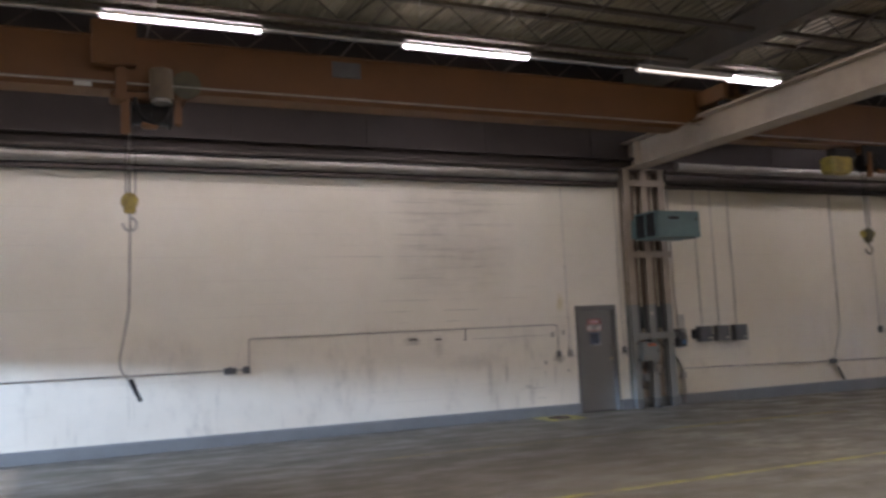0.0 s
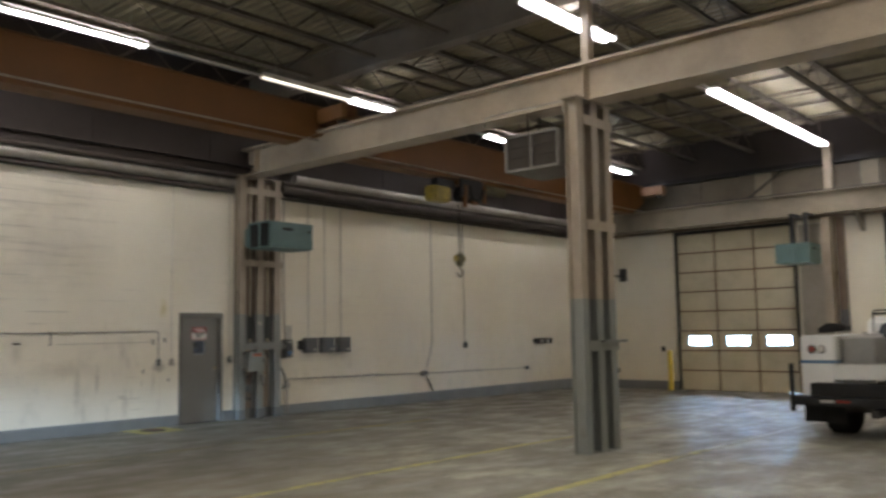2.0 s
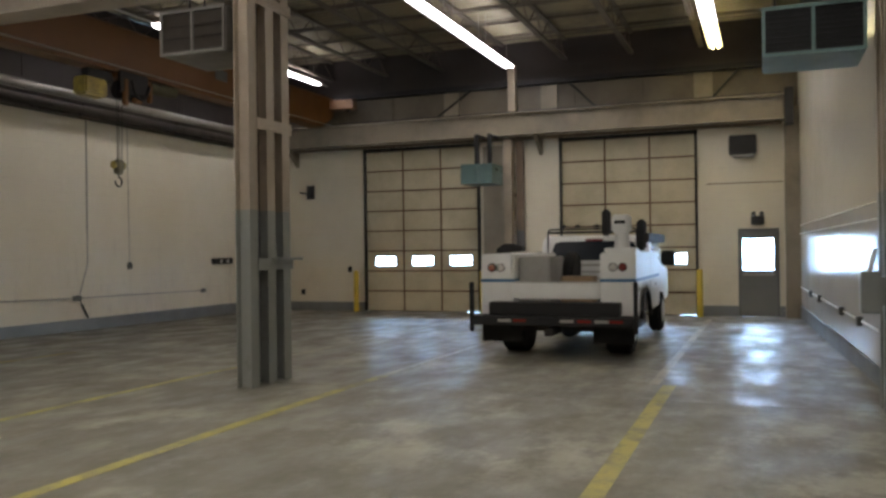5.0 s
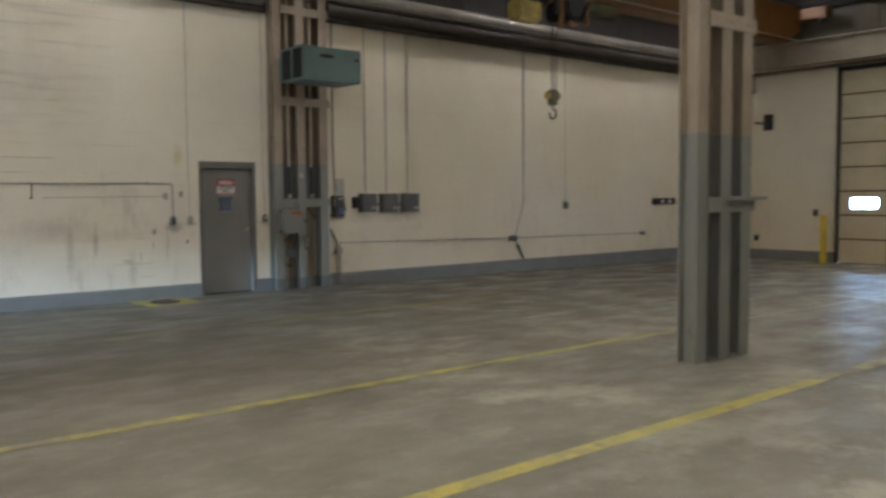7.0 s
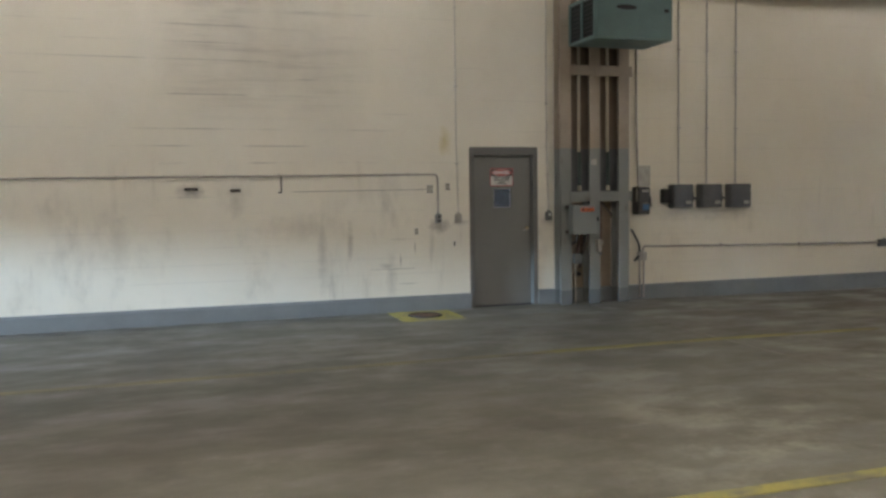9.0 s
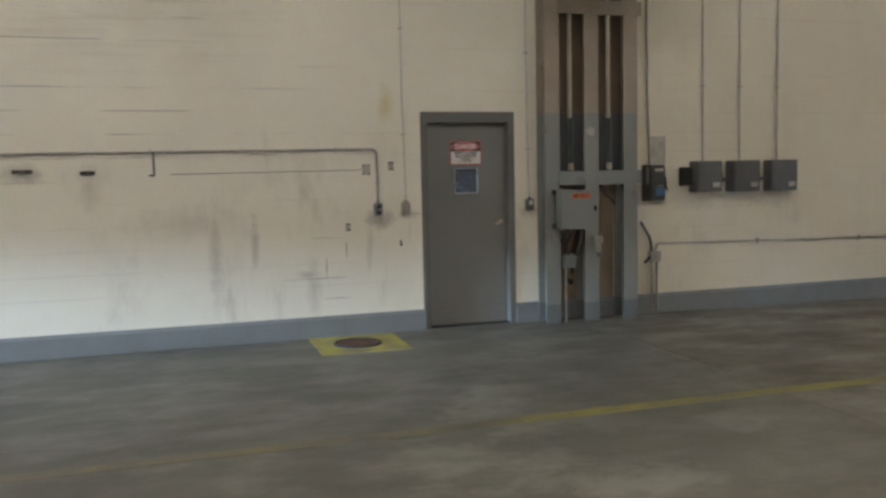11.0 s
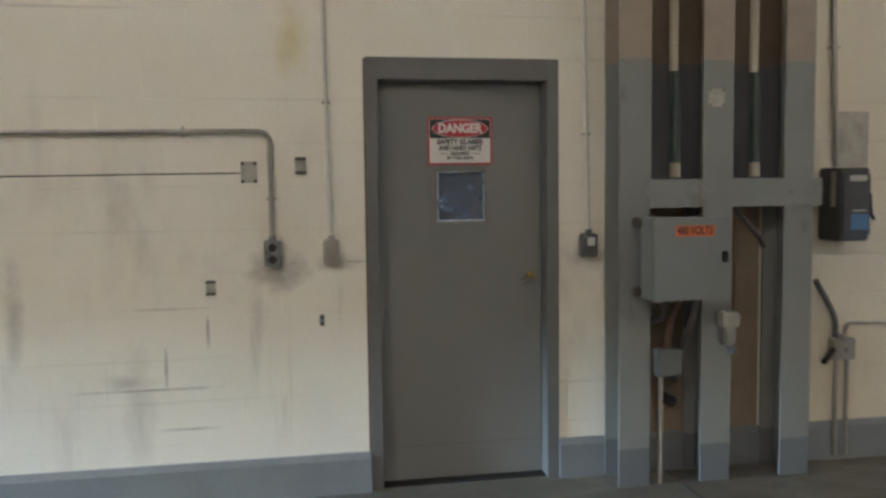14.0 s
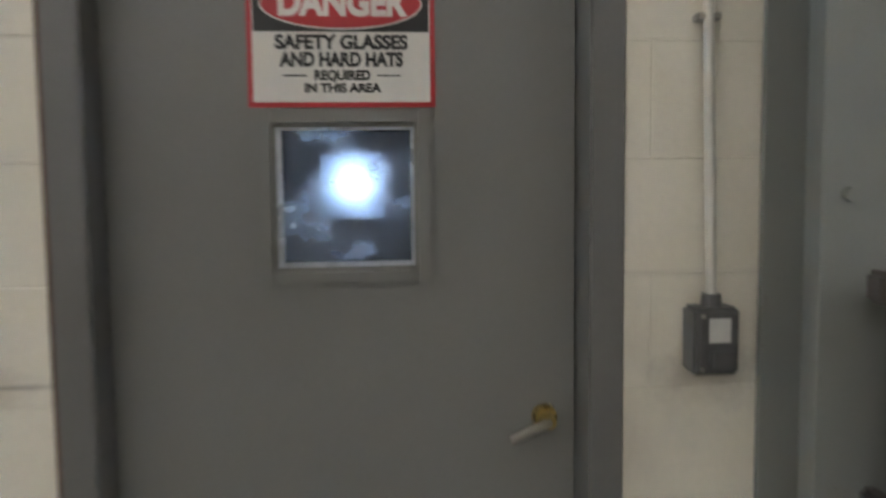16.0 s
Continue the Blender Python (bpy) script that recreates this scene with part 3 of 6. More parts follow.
for i in range(9):
    x = JOINT + 1.3 + 1.36 * i
    solid("roof_purlin", box(bm_new(), x - 0.02, x + 0.02, WALL_S, WALL_N - 0.05, DECK - 0.065, DECK - 0.001), JOIST, "slender dark steel purlin under the deck", "purlin", "roof purlins", "structure")


def joist(y, x0, x1):
    t = thing("roof_joist", "open-web steel roof joist under the metal deck", "joist", "roof joists", "structure")
    bm = bm_new()
    for dz in (6.56, DECK - 0.07):
        box(bm, x0, x1, y - 0.06, y - 0.008, dz, dz + 0.06)
        box(bm, x0, x1, y + 0.008, y + 0.06, dz, dz + 0.06)
    part("chord", bm, JOIST, t)
    bm = bm_new()
    n = int((x1 - x0) / 0.6)
    for i in range(n):
        a, b = x0 + (x1 - x0) * i / n, x0 + (x1 - x0) * (i + 1) / n
        z0, z1 = (6.6, DECK - 0.05) if i % 2 else (DECK - 0.05, 6.6)
        rod(bm, (a, y, z0), (b, y, z1), 0.014, seg=6)
    part("web", bm, JOIST, t)


for i in range(9):
    y = WALL_S + 0.9 + 1.72 * i
    joist(y, WALL_W, JOINT - 0.15)
    joist(y, JOINT + 0.2, WALL_E)
for x in (-5.6, -2.4, 0.8, 4.0, 7.2, 13.0, 15.6, 18.2, 20.8):
    bm = rod(bm_new(), (x, WALL_S, 6.545), (x, WALL_N, 6.545), 0.014, seg=6)
    rod(bm, (x + 0.04, WALL_S, DECK - 0.09), (x + 0.04, WALL_N, DECK - 0.09), 0.014, seg=6)
    solid("joist_bridging", bm, JOIST, "thin steel bridging rods across the roof joists", "bridging", "joist bridging", "structure")
bm = bm_new()
for z0, z1, w in ((6.45, 6.475, 0.13), (6.475, 7.02, 0.006), (7.02, 7.045, 0.13)):
    box(bm, JOINT + 0.02 - w, JOINT + 0.02 + w, WALL_S, WALL_N, z0, z1)
solid("roof_girder", bm, BROWN_PLATE_DRY, "brown painted steel roof girder", "girder", kind="structure")

# ---- built-up steel columns and the crane runways ----
def built_up_column(name, label, centers, y, z1, flange, kind="structure"):
    t = thing(name, label, "column", "building columns", kind)
    for c in centers:
        part("upright", i_section(bm_new(), c, y, 0.0, z1, flange, 0.20), TWO_TONE, t)
    x0, x1 = centers[0], centers[-1]
    for z in (1.38, 3.06, 4.55):
        bm = bm_new()
        box(bm, x0 + 0.06, x1 + 0.12, y - 0.118, y - 0.102, z, z + 0.14, 0.003)
        for c in centers:
            for dx in (-0.05, 0.05):
                rod(bm, (c + dx, y - 0.119, z + 0.07), (c + dx, y - 0.128, z + 0.07), 0.011, seg=6)
        part("tie_plate", bm, TWO_TONE, t)
    for a, b in zip(centers, centers[1:]):
        part("web_plate", box(bm_new(), a + 0.02, b - 0.02, y + 0.05, y + 0.06, 1.5, z1 - 0.02), BROWN_PLATE, t)
    part("cap_plate", box(bm_new(), x0 - 0.14, x1 + 0.14, y - 0.13, y + 0.13, z1, z1 + 0.02), TWO_TONE, t)
    return t


free_column = built_up_column("steel_column", "tall built-up steel column, grey below and tan above", (10.04, 10.42, 10.77), 5.43, 4.9, 0.17)
for a, b in ((10.04, 10.42), (10.42, 10.77)):
    part("web_plate", box(bm_new(), a + 0.02, b - 0.02, 5.48, 5.49, 0.02, 1.495), BROWN_PLATE, free_column)
part("shelf_angle", box(bm_new(), 10.38, 11.0, 5.235, 5.311, 1.49, 1.525, 0.003), PANEL_GREY, free_column, "pale steel angle across the column")
north_column = built_up_column("wall_column", "built-up steel column beside the door, grey below and tan above", (10.225, 10.655, 11.095), 13.53, 4.9, 0.16)
for x in (10.45, 10.88):
    part("riser_pipe", tube(bm_new(), [(x, 13.50, 2.05), (x, 13.50, 4.8)], 0.022), RISER_CREAM, north_column)
    part("riser_sleeve", tube(bm_new(), [(x + 0.01, 13.50, 1.60), (x + 0.01, 13.50, 2.05)], 0.024), GREEN_PIPE, north_column, "dark green lower pipe")
    part("coupling", rod(bm_new(), (x + 0.01, 13.50, 1.53), (x + 0.01, 13.50, 1.60), 0.027, seg=12), RISER_CREAM, north_column)
south_column = built_up_column("south_column", "steel column against the south wall", (10.12, 10.45, 10.78), -1.42, 4.9, 0.17)

bm = bm_new()
GX, GW = 10.47, 0.22
box(bm, GX - 0.008, GX + 0.008, WALL_S + 0.02, WALL_N - 0.05, 4.95, 5.46)
runway = solid("crane_runway", bm, GIRDER, "tan painted steel crane runway beam on columns", "beam", kind="structure")
for z0, z1, w in ((4.92, 4.95, GW), (5.46, 5.50, GW - 0.04)):
    part("flange", box(bm_new(), GX - w, GX + w, WALL_S + 0.02, WALL_N - 0.05, z0, z1), GIRDER, runway)
for y in (5.42, 13.2):
    part("stiffener", box(bm_new(), GX - GW + 0.06, GX - 0.0085, y, y + 0.012, 4.951, 5.459), GIRDER, runway)
    part("stiffener", box(bm_new(), GX + 0.0085, GX + GW - 0.06, y, y + 0.012, 4.951, 5.459), GIRDER, runway)
part("rail", box(bm_new(), GX - 0.03, GX + 0.03, WALL_S + 0.02, WALL_N - 0.1, 5.502, 5.55, 0.008), DARK, runway)
bm = bm_new()
tube(bm, [(GX - 0.2, 7.2, 4.82), (GX - 0.2, 7.2, 4.99), (GX - 0.2, 5.75, 4.99), (GX - 0.2, 5.75, 4.84)], 0.014)
part("conduit", bm, CONDUIT, runway)
post = solid("roof_post", box(bm_new(), GX - 0.09, GX + 0.05, 5.35, 5.49, 5.5, 6.45, 0.01), GIRDER, "tan steel post from runway to roof girder", "post", kind="structure")
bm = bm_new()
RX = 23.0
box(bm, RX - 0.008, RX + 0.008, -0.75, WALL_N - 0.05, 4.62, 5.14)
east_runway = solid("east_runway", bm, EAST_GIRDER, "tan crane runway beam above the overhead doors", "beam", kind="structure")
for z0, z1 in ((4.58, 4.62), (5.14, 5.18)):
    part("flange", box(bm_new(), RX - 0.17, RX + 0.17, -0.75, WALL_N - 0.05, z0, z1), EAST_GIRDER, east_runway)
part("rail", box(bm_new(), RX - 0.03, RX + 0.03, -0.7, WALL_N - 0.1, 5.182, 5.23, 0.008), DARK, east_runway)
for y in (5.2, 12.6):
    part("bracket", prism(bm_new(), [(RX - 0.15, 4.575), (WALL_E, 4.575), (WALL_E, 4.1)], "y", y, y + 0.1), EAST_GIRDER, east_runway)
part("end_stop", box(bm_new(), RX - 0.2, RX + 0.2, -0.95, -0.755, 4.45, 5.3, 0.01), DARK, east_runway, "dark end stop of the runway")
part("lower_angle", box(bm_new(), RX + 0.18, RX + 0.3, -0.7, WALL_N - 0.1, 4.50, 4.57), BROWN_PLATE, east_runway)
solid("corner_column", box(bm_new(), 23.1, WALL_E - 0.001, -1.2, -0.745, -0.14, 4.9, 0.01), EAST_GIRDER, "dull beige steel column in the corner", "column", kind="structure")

# ---- strip lights ----
def strip_light(x, y, z, length=2.3, tube_mat=TUBE, half=0.16):
    t = thing("strip_light", "long white fluorescent strip light hung below the roof", "ceiling light", "fluorescent strip lights")
    bm = bm_new()
    box(bm, x, x + length, y - 0.03, y + 0.03, z + 0.05, z + 0.1, 0.004)
    part("ballast_box", bm, PALE_PLASTIC, t)
    for s in (-1, 1):
        part("reflector", prism(bm_new(), [(y + s * half, z - 0.012), (y + s * half * 0.72, z + 0.055), (y + s * (half * 0.72 - 0.004), z + 0.052), (y + s * (half - 0.005), z - 0.014)], "x", x, x + length), PALE_PLASTIC, t)
    for dx in (0.02, length / 2, length - 0.02):
        part("yoke", box(bm_new(), x + dx - 0.008, x + dx + 0.008, y - half * 0.73, y + half * 0.73, z + 0.051, z + 0.07), PALE_PLASTIC, t)
    for dy in (-half * 0.4, half * 0.4):
        part("tube", rod(bm_new(), (x + 0.03, y + dy, z + 0.015), (x + length - 0.03, y + dy, z + 0.015), 0.03 if half > 0.1 else 0.02, seg=10), tube_mat, t)
    for dx in (0.3, length - 0.3):
        part("hanger", rod(bm_new(), (x + dx, y, z + 0.099), (x + dx, y, DECK + 0.01), 0.006, seg=6), CONDUIT, t)
    return t


LZ = 6.3
NORTH_ROW, MID_ROW, SOUTH_ROW = 11.38, 5.82, 0.74
# west fittings out of view are added to continue the rows
for x, length, mat, half in ((-4.35, 2.25, TUBE, 0.09), (0.08, 2.25, TUBE, 0.09), (4.6, 2.3, TUBE, 0.10), (9.15, 2.15, TUBE_DIM, 0.09), (11.33, 1.15, TUBE, 0.16), (15.7, 2.2, TUBE, 0.12), (20.75, 1.8, TUBE, 0.14)):
    strip_light(x, NORTH_ROW, LZ, length, mat, half)
for x in (-4.4, 0.2, 4.8, 9.55, 15.8, 18.05, 20.3):
    strip_light(x, MID_ROW, LZ)
for x in (0.2, 4.8):
    strip_light(x, SOUTH_ROW, LZ)
for x in (15.8, 18.05, 20.3):
    strip_light(x, SOUTH_ROW, LZ, tube_mat=TUBE_WARM if x > 19 else TUBE)
for y, x0, x1 in ((NORTH_ROW, -7.5, 23), (MID_ROW, -7.5, 15.8), (SOUTH_ROW, -7.5, 15.8)):
    solid("light_conduit", rod(bm_new(), (x0, y, LZ + 0.03), (x1, y, LZ + 0.03), 0.019, seg=10), PAINTED_PIPE, "steel conduit run that feeds the strip lights", "conduit", kind="structure")
WARM = (1.0, 0.93, 0.80)
# added area lamps carry most of the rows' light, wattage set per bay
for y in (NORTH_ROW, MID_ROW, SOUTH_ROW):
    for x0, x1 in ((-4, 9), (11, 22)):
        area_lamp("strip_light_glow", ((x0 + x1) / 2, y, LZ - 0.03), ((x0 + x1) / 2, y, 0), x1 - x0, 0.25, (51 if y == NORTH_ROW else 104) if x0 < 0 else (12 if y == NORTH_ROW else 24), WARM if x0 < 0 else (1.0, 0.89, 0.64))

# ---- overhead cranes ----
def crane(x0, x1, y, hoist_x, bottom, top, hook_z, drop, label, motor, hook_mat):
    t = thing("overhead_crane", label, "crane", "overhead cranes")
    bm = bm_new()
    w = 0.17
    prism(bm, [(x0, bottom + 0.35), (x0 + 0.7, bottom), (x1 - 0.7, bottom), (x1, bottom + 0.35), (x1, top), (x0, top)], "y", y - w + 0.02, y + w - 0.02)
    box(bm, x0 + 0.7, x1 - 0.7, y - w - 0.03, y + w + 0.03, bottom - 0.02, bottom, 0.004)
    box(bm, x0, x1, y - w - 0.02, y + w + 0.02, top, top + 0.015, 0.004)
    part("bridge_girder", bm, ORANGE, t)
    # unseen grey sheet added to keep the girder's orange bounce off the light conduit
    part("bounce_sheet", box(bm_new(), x0 + 0.01, x1 - 0.01, y - w - 0.015, y + w + 0.015, top + 0.0155, top + 0.019), BOX_GREY, t, "unseen grey sheet that stops orange bounce from the girder")
    for x in (x0 + 0.12, x1 - 0.12):
        end = part("end_truck", box(bm_new(), x - 0.14, x + 0.14, y - 0.9, y + 0.9, 5.62, 5.9, 0.02), ORANGE, t)
        for dy in (-0.7, 0.7):
            part("wheel", rod(bm_new(), (x - 0.05, y + dy, 5.65), (x + 0.05, y + dy, 5.65), 0.1, seg=16), DARK, end)
    part("plate", box(bm_new(), hoist_x + 3.0, hoist_x + 3.45, y - w - 0.012, y - w + 0.018, bottom + 0.42, bottom + 0.66, 0.004), BOX_GREY, t, "grey rating plate with worn lettering")
    hx = hoist_x
    if drop:
        part("trolley", box(bm_new(), hx - 0.39, hx + 0.18, y - 0.42, y - 0.22, bottom + 0.27, top + 0.15, 0.02), ORANGE, t)
        part("trolley_arm", box(bm_new(), hx - 0.1, hx + 0.06, y - 0.36, y - 0.24, bottom - 0.2, bottom + 0.27, 0.02), ORANGE, t)
    bm = bm_new()
    box(bm, hx - 0.15, hx + 0.85, y - 0.2, y + 0.2, bottom - 0.13, bottom - 0.03, 0.02)
    box(bm, hx - 0.02, hx + 0.1, y - 0.28, y - 0.2, bottom - 0.65, bottom - 0.12, 0.02)
    box(bm, hx + 0.68, hx + 0.78, y - 0.28, y - 0.2, bottom - 0.5, bottom - 0.12, 0.02)
    box(bm, hx + 0.24, hx + 0.46, y - 0.3, y - 0.2, bottom - 0.56, bottom - 0.47, 0.02)
    part("hoist_frame", bm, ORANGE, t)
    bm = rod(bm_new(), (hx + 0.12, y, bottom - 0.3), (hx + 0.66, y, bottom - 0.3), 0.15, seg=20)
    for a in (hx + 0.12, hx + 0.38, hx + 0.62):
        rod(bm, (a, y, bottom - 0.3), (a + 0.03, y, bottom - 0.3), 0.19, seg=20)
    part("drum", bm, DARK, t, smooth=True)
    if drop:
        can = part("motor", rod(bm_new(), (hx + 0.5, y - 0.38, bottom - 0.18), (hx + 0.5, y - 0.38, bottom + 0.24), 0.165, 0.15, seg=20), motor, t, "dusty tan hoist motor", True)
        part("motor_ring", rod(bm_new(), (hx + 0.5, y - 0.38, bottom - 0.23), (hx + 0.5, y - 0.38, bottom - 0.181), 0.13, seg=20), CONDUIT, can, smooth=True)
        part("gear_case", rod(bm_new(), (hx + 0.84, y - 0.3, bottom + 0.08), (hx + 0.84, y - 0.2, bottom + 0.08), 0.2, 0.17, seg=20), DARK_OLIVE, t, smooth=True)
        part("tag", box(bm_new(), hx - 0.6, hx - 0.38, y - 0.24, y - 0.2, bottom + 0.0, bottom + 0.05, 0.004), PALE_PLASTIC, t, "small pale tag")
    else:
        part("motor", box(bm_new(), hx - 0.9, hx - 0.32, y - 0.16, y + 0.16, bottom - 0.56, bottom - 0.22, 0.04), motor, t, "dirty yellow control housing", True)
        part("motor_neck", box(bm_new(), hx - 0.75, hx - 0.1, y - 0.1, y + 0.1, bottom - 0.24, bottom - 0.04, 0.02), DARK, t)
        part("gear_case", box(bm_new(), hx - 0.15, hx + 0.7, y - 0.26, y - 0.19, bottom - 0.42, bottom + 0.02, 0.04), DARK, t, smooth=True)
        part("drive_motor", rod(bm_new(), (hx + 0.9, y - 0.05, bottom - 0.12), (hx + 1.7, y - 0.05, bottom - 0.12), 0.13, 0.11, seg=18), DARK_OLIVE, t, smooth=True)
    part("loop_cable", tube(bm_new(), [(hx + 0.16, y - 0.3, bottom - 0.15), (hx + 0.24, y - 0.3, bottom - 0.44), (hx + 0.5, y - 0.3, bottom - 0.5), (hx + 0.66, y - 0.3, bottom - 0.2)], 0.03), DARK, t, smooth=True)
    for k in (-0.06, 0.0, 0.09):
        part("wire_rope", rod(bm_new(), (hoist_x + 0.1 + k, y - 0.02, bottom - 0.35), (hoist_x + 0.1 + k * 0.8, y - 0.02, hook_z + 0.32), 0.007, seg=6), DARK, t)
    hb = part("hook_block", rod(bm_new(), (hoist_x + 0.1, y - 0.05, hook_z + 0.27), (hoist_x + 0.1, y + 0.05, hook_z + 0.27), 0.115, seg=18), hook_mat, t, "worn sheave block", True)
    part("cheek_plate", box(bm_new(), hoist_x + 0.02, hoist_x + 0.18, y - 0.062, y + 0.062, hook_z + 0.1, hook_z + 0.36, 0.02), hook_mat, hb)
    if not drop:
        for s in (-1, 1):
            part("side_guard", box(bm_new(), hoist_x + 0.1 + s * 0.135 - 0.055, hoist_x + 0.1 + s * 0.135 + 0.055, y - 0.05, y + 0.05, hook_z + 0.2, hook_z + 0.34, 0.03), OLIVE, hb, "yellow rope guard")
    pts = [(hoist_x + 0.1, y, hook_z + 0.12), (hoist_x + 0.1, y, hook_z + 0.04)]
    pts += [(hoist_x + 0.1 + 0.09 * math.cos(a), y, hook_z - 0.05 + 0.09 * math.sin(a)) for a in [radians(70 - 26 * i) for i in range(11)]]
    part("hook", tube(bm_new(), pts, 0.02 if drop else 0.015), NICKEL if drop else DARK, hb, smooth=True)
    # the push-button pendant on its drooping cable
    if drop:
        c = part("pendant_cable", tube(bm_new(), [(hoist_x + drop[0], y + 0.0, bottom - 0.1), (hoist_x + drop[0], y, 3.2), (hoist_x + drop[0] - 0.02, y, 2.2), (hoist_x + drop[1], y, drop[2] + 0.5), (hoist_x + drop[1] + 0.05, y, drop[2] + 0.35), (hoist_x + drop[1] + 0.15, y, drop[2] + 0.25)], 0.016), CONDUIT, t, "grey drooping control cable", True)
        h = Vector((hoist_x + drop[1] + 0.14, y, drop[2] + 0.28))
        part("pendant", rod(bm_new(), h, h + Vector((0.13, 0, -0.3)), 0.035, 0.028, seg=10), DARK, c, "black push-button pendant")
    part("festoon_rail", rod(bm_new(), (x0 + 0.3, y - w - 0.12, bottom + 0.05), (x1 - 0.3, y - w - 0.12, bottom + 0.05), 0.015, seg=8), CONDUIT, t)
    return t


crane(-7.6, 10.55, 11.4, 0.35, 5.22, 5.95, 3.42, (0.1, -0.05, 0.98), "orange overhead travelling crane with hoist and hanging hook", TAN, OLIVE)
crane(10.4, 23.15, 11.4, 14.52, 5.10, 5.95, 3.05, None, "orange overhead crane over the truck bay with yellow hoist", OLIVE, DARK_OLIVE)

# ---- pipes along the top of the north wall ----
for y, z, r, mat, lab in ((13.47, 4.74, 0.10, SILVER_PIPE, "foil-jacketed pipe"), (13.50, 4.585, 0.035, DARK_PIPE, "dark iron pipe"), (13.38, 4.88, 0.04, DARK_PIPE, "dark iron pipe")):
    for x0, x1 in ((WALL_W, 10.0), (11.2, WALL_E - 0.1)):
        m = DARK_PIPE if (x0 > 11 and r > 0.05) else mat
        bm = rod(bm_new(), (x0, y, z), (x1, y, z), r, seg=18)
        x = x0 + 1.5
        while x < x1:
            rod(bm, (x, y, z), (x + 0.05, y, z), r + 0.012, seg=18)
            x += 3.1
        solid("wall_pipe", bm, m, lab + " run along the top of the block wall", "pipe", "wall pipes", smooth=True)
solid("wall_pipe", rod(bm_new(), (11.2, 13.02, 4.905), (WALL_E - 0.6, 13.02, 4.905), 0.09, seg=18), SILVER_PIPE, "pale insulated pipe above the dark pipes", "pipe", "wall pipes", smooth=True)

# ---- overhead doors ----
def overhead_door(y0, y1, name):
    t = thing(name, "cream sectional overhead door with a row of small windows", "overhead door", "overhead doors", "structure")
    x, rows, cols = WALL_E + 0.06, 8, 3
    z0 = floor_z(WALL_E) + 0.02
    h, w = (HEAD_E - z0) / rows, (y1 - y0) / cols
    for r in range(rows):
        a, b = z0 + r * h, z0 + (r + 1) * h - 0.012
        holes = [] if r != 2 else [(y0 + w * (c + 0.5) - 0.315, y0 + w * (c + 0.5) + 0.315) for c in range(cols)]
        bm = bm_new()
        if holes:
            u, v = a + 0.145, a + 0.40
            box(bm, x, x + 0.045, y0 + 0.001, y1 - 0.001, a, u)
            box(bm, x, x + 0.045, y0 + 0.001, y1 - 0.001, v, b)
            edge = [y0 + 0.001] + [k for hole in holes for k in hole] + [y1 - 0.001]
            for p, q in zip(edge[::2], edge[1::2]):
                box(bm, x, x + 0.045, p, q, u, v)
        else:
            box(bm, x, x + 0.045, y0 + 0.001, y1 - 0.001, a, b)
        sec = part("section", bm, DOOR_PANEL, t)
        for c in range(1, cols):
            part("stile", box(bm_new(), x - 0.02, x, y0 + w * c - 0.022, y0 + w * c + 0.022, a + 0.01, b - 0.012, 0.004), RUST, sec)
        part("hinge_strip", box(bm_new(), x - 0.03, x + 0.02, y0 + 0.002, y1 - 0.02, b - 0.016, b + 0.022), RUST, sec)
        for p, q in holes:
            bm = bm_new()
            for k in ((p - 0.03, p, u - 0.03, v + 0.03), (q, q + 0.03, u - 0.03, v + 0.03), (p, q, u - 0.03, u), (p, q, v, v + 0.03)):
                box(bm, x - 0.012, x - 0.001, *k)
            part("window_frame", bm, PALE_PLASTIC, sec)
            g = part("pane", box(bm_new(), x + 0.02, x + 0.024, p, q, u, v), GLASS, sec)
            g.visible_shadow = False
    for y in (y0 - 0.005, y1 + 0.005):
        part("track", box(bm_new(), WALL_E - 0.09, WALL_E - 0.002, y - 0.03, y + 0.03, z0, HEAD_E + 0.1), DARK, t)
    part("seal", box(bm_new(), x + 0.005, x + 0.04, y0 + 0.4, y1 - 0.03, z0 - 0.02, z0 - 0.001), RUBBER, t)
    part("head_angle", box(bm_new(), WALL_E - 0.08, WALL_E - 0.002, y0 - 0.05, y1 + 0.05, HEAD_E - 0.02, HEAD_E + 0.06), DARK, t)


overhead_door(*D1, "door_1")
overhead_door(*D2, "door_2")

# man door in the end wall, with its bright glazing
t = thing("door_3", "grey steel exit door with a large bright window", "door", kind="structure")
z0 = floor_z(WALL_E)
bm = bm_new()
for k in ((MD[0], MD[0] + 0.06, z0, 2.03), (MD[1] - 0.06, MD[1], z0, 2.03), (MD[0] + 0.06, MD[1] - 0.06, 1.97, 2.03)):
    box(bm, WALL_E - 0.03, WALL_E + 0.1, *k)
part("door_frame", bm, FRAME_GREY, t)
bm = bm_new()
ya, yb, wa, wb, wz0, wz1 = MD[0] + 0.0603, MD[1] - 0.0603, -0.48, 0.22, 1.0, 1.78
for k in ((ya, wa, z0 + 0.006, 1.9697), (wb, yb, z0 + 0.006, 1.9697), (wa, wb, z0 + 0.006, wz0), (wa, wb, wz1, 1.9697)):
    box(bm, WALL_E + 0.02, WALL_E + 0.065, *k)
leaf = part("leaf", bm, DOOR_GREY, t)
g = part("pane", box(bm_new(), WALL_E + 0.04, WALL_E + 0.045, wa, wb, wz0, wz1), GLASS, t)
g.visible_shadow = False
part("push_bar", box(bm_new(), WALL_E - 0.05, WALL_E + 0.019, ya + 0.05, yb - 0.05, 0.88, 0.94, 0.01), NICKEL, t)

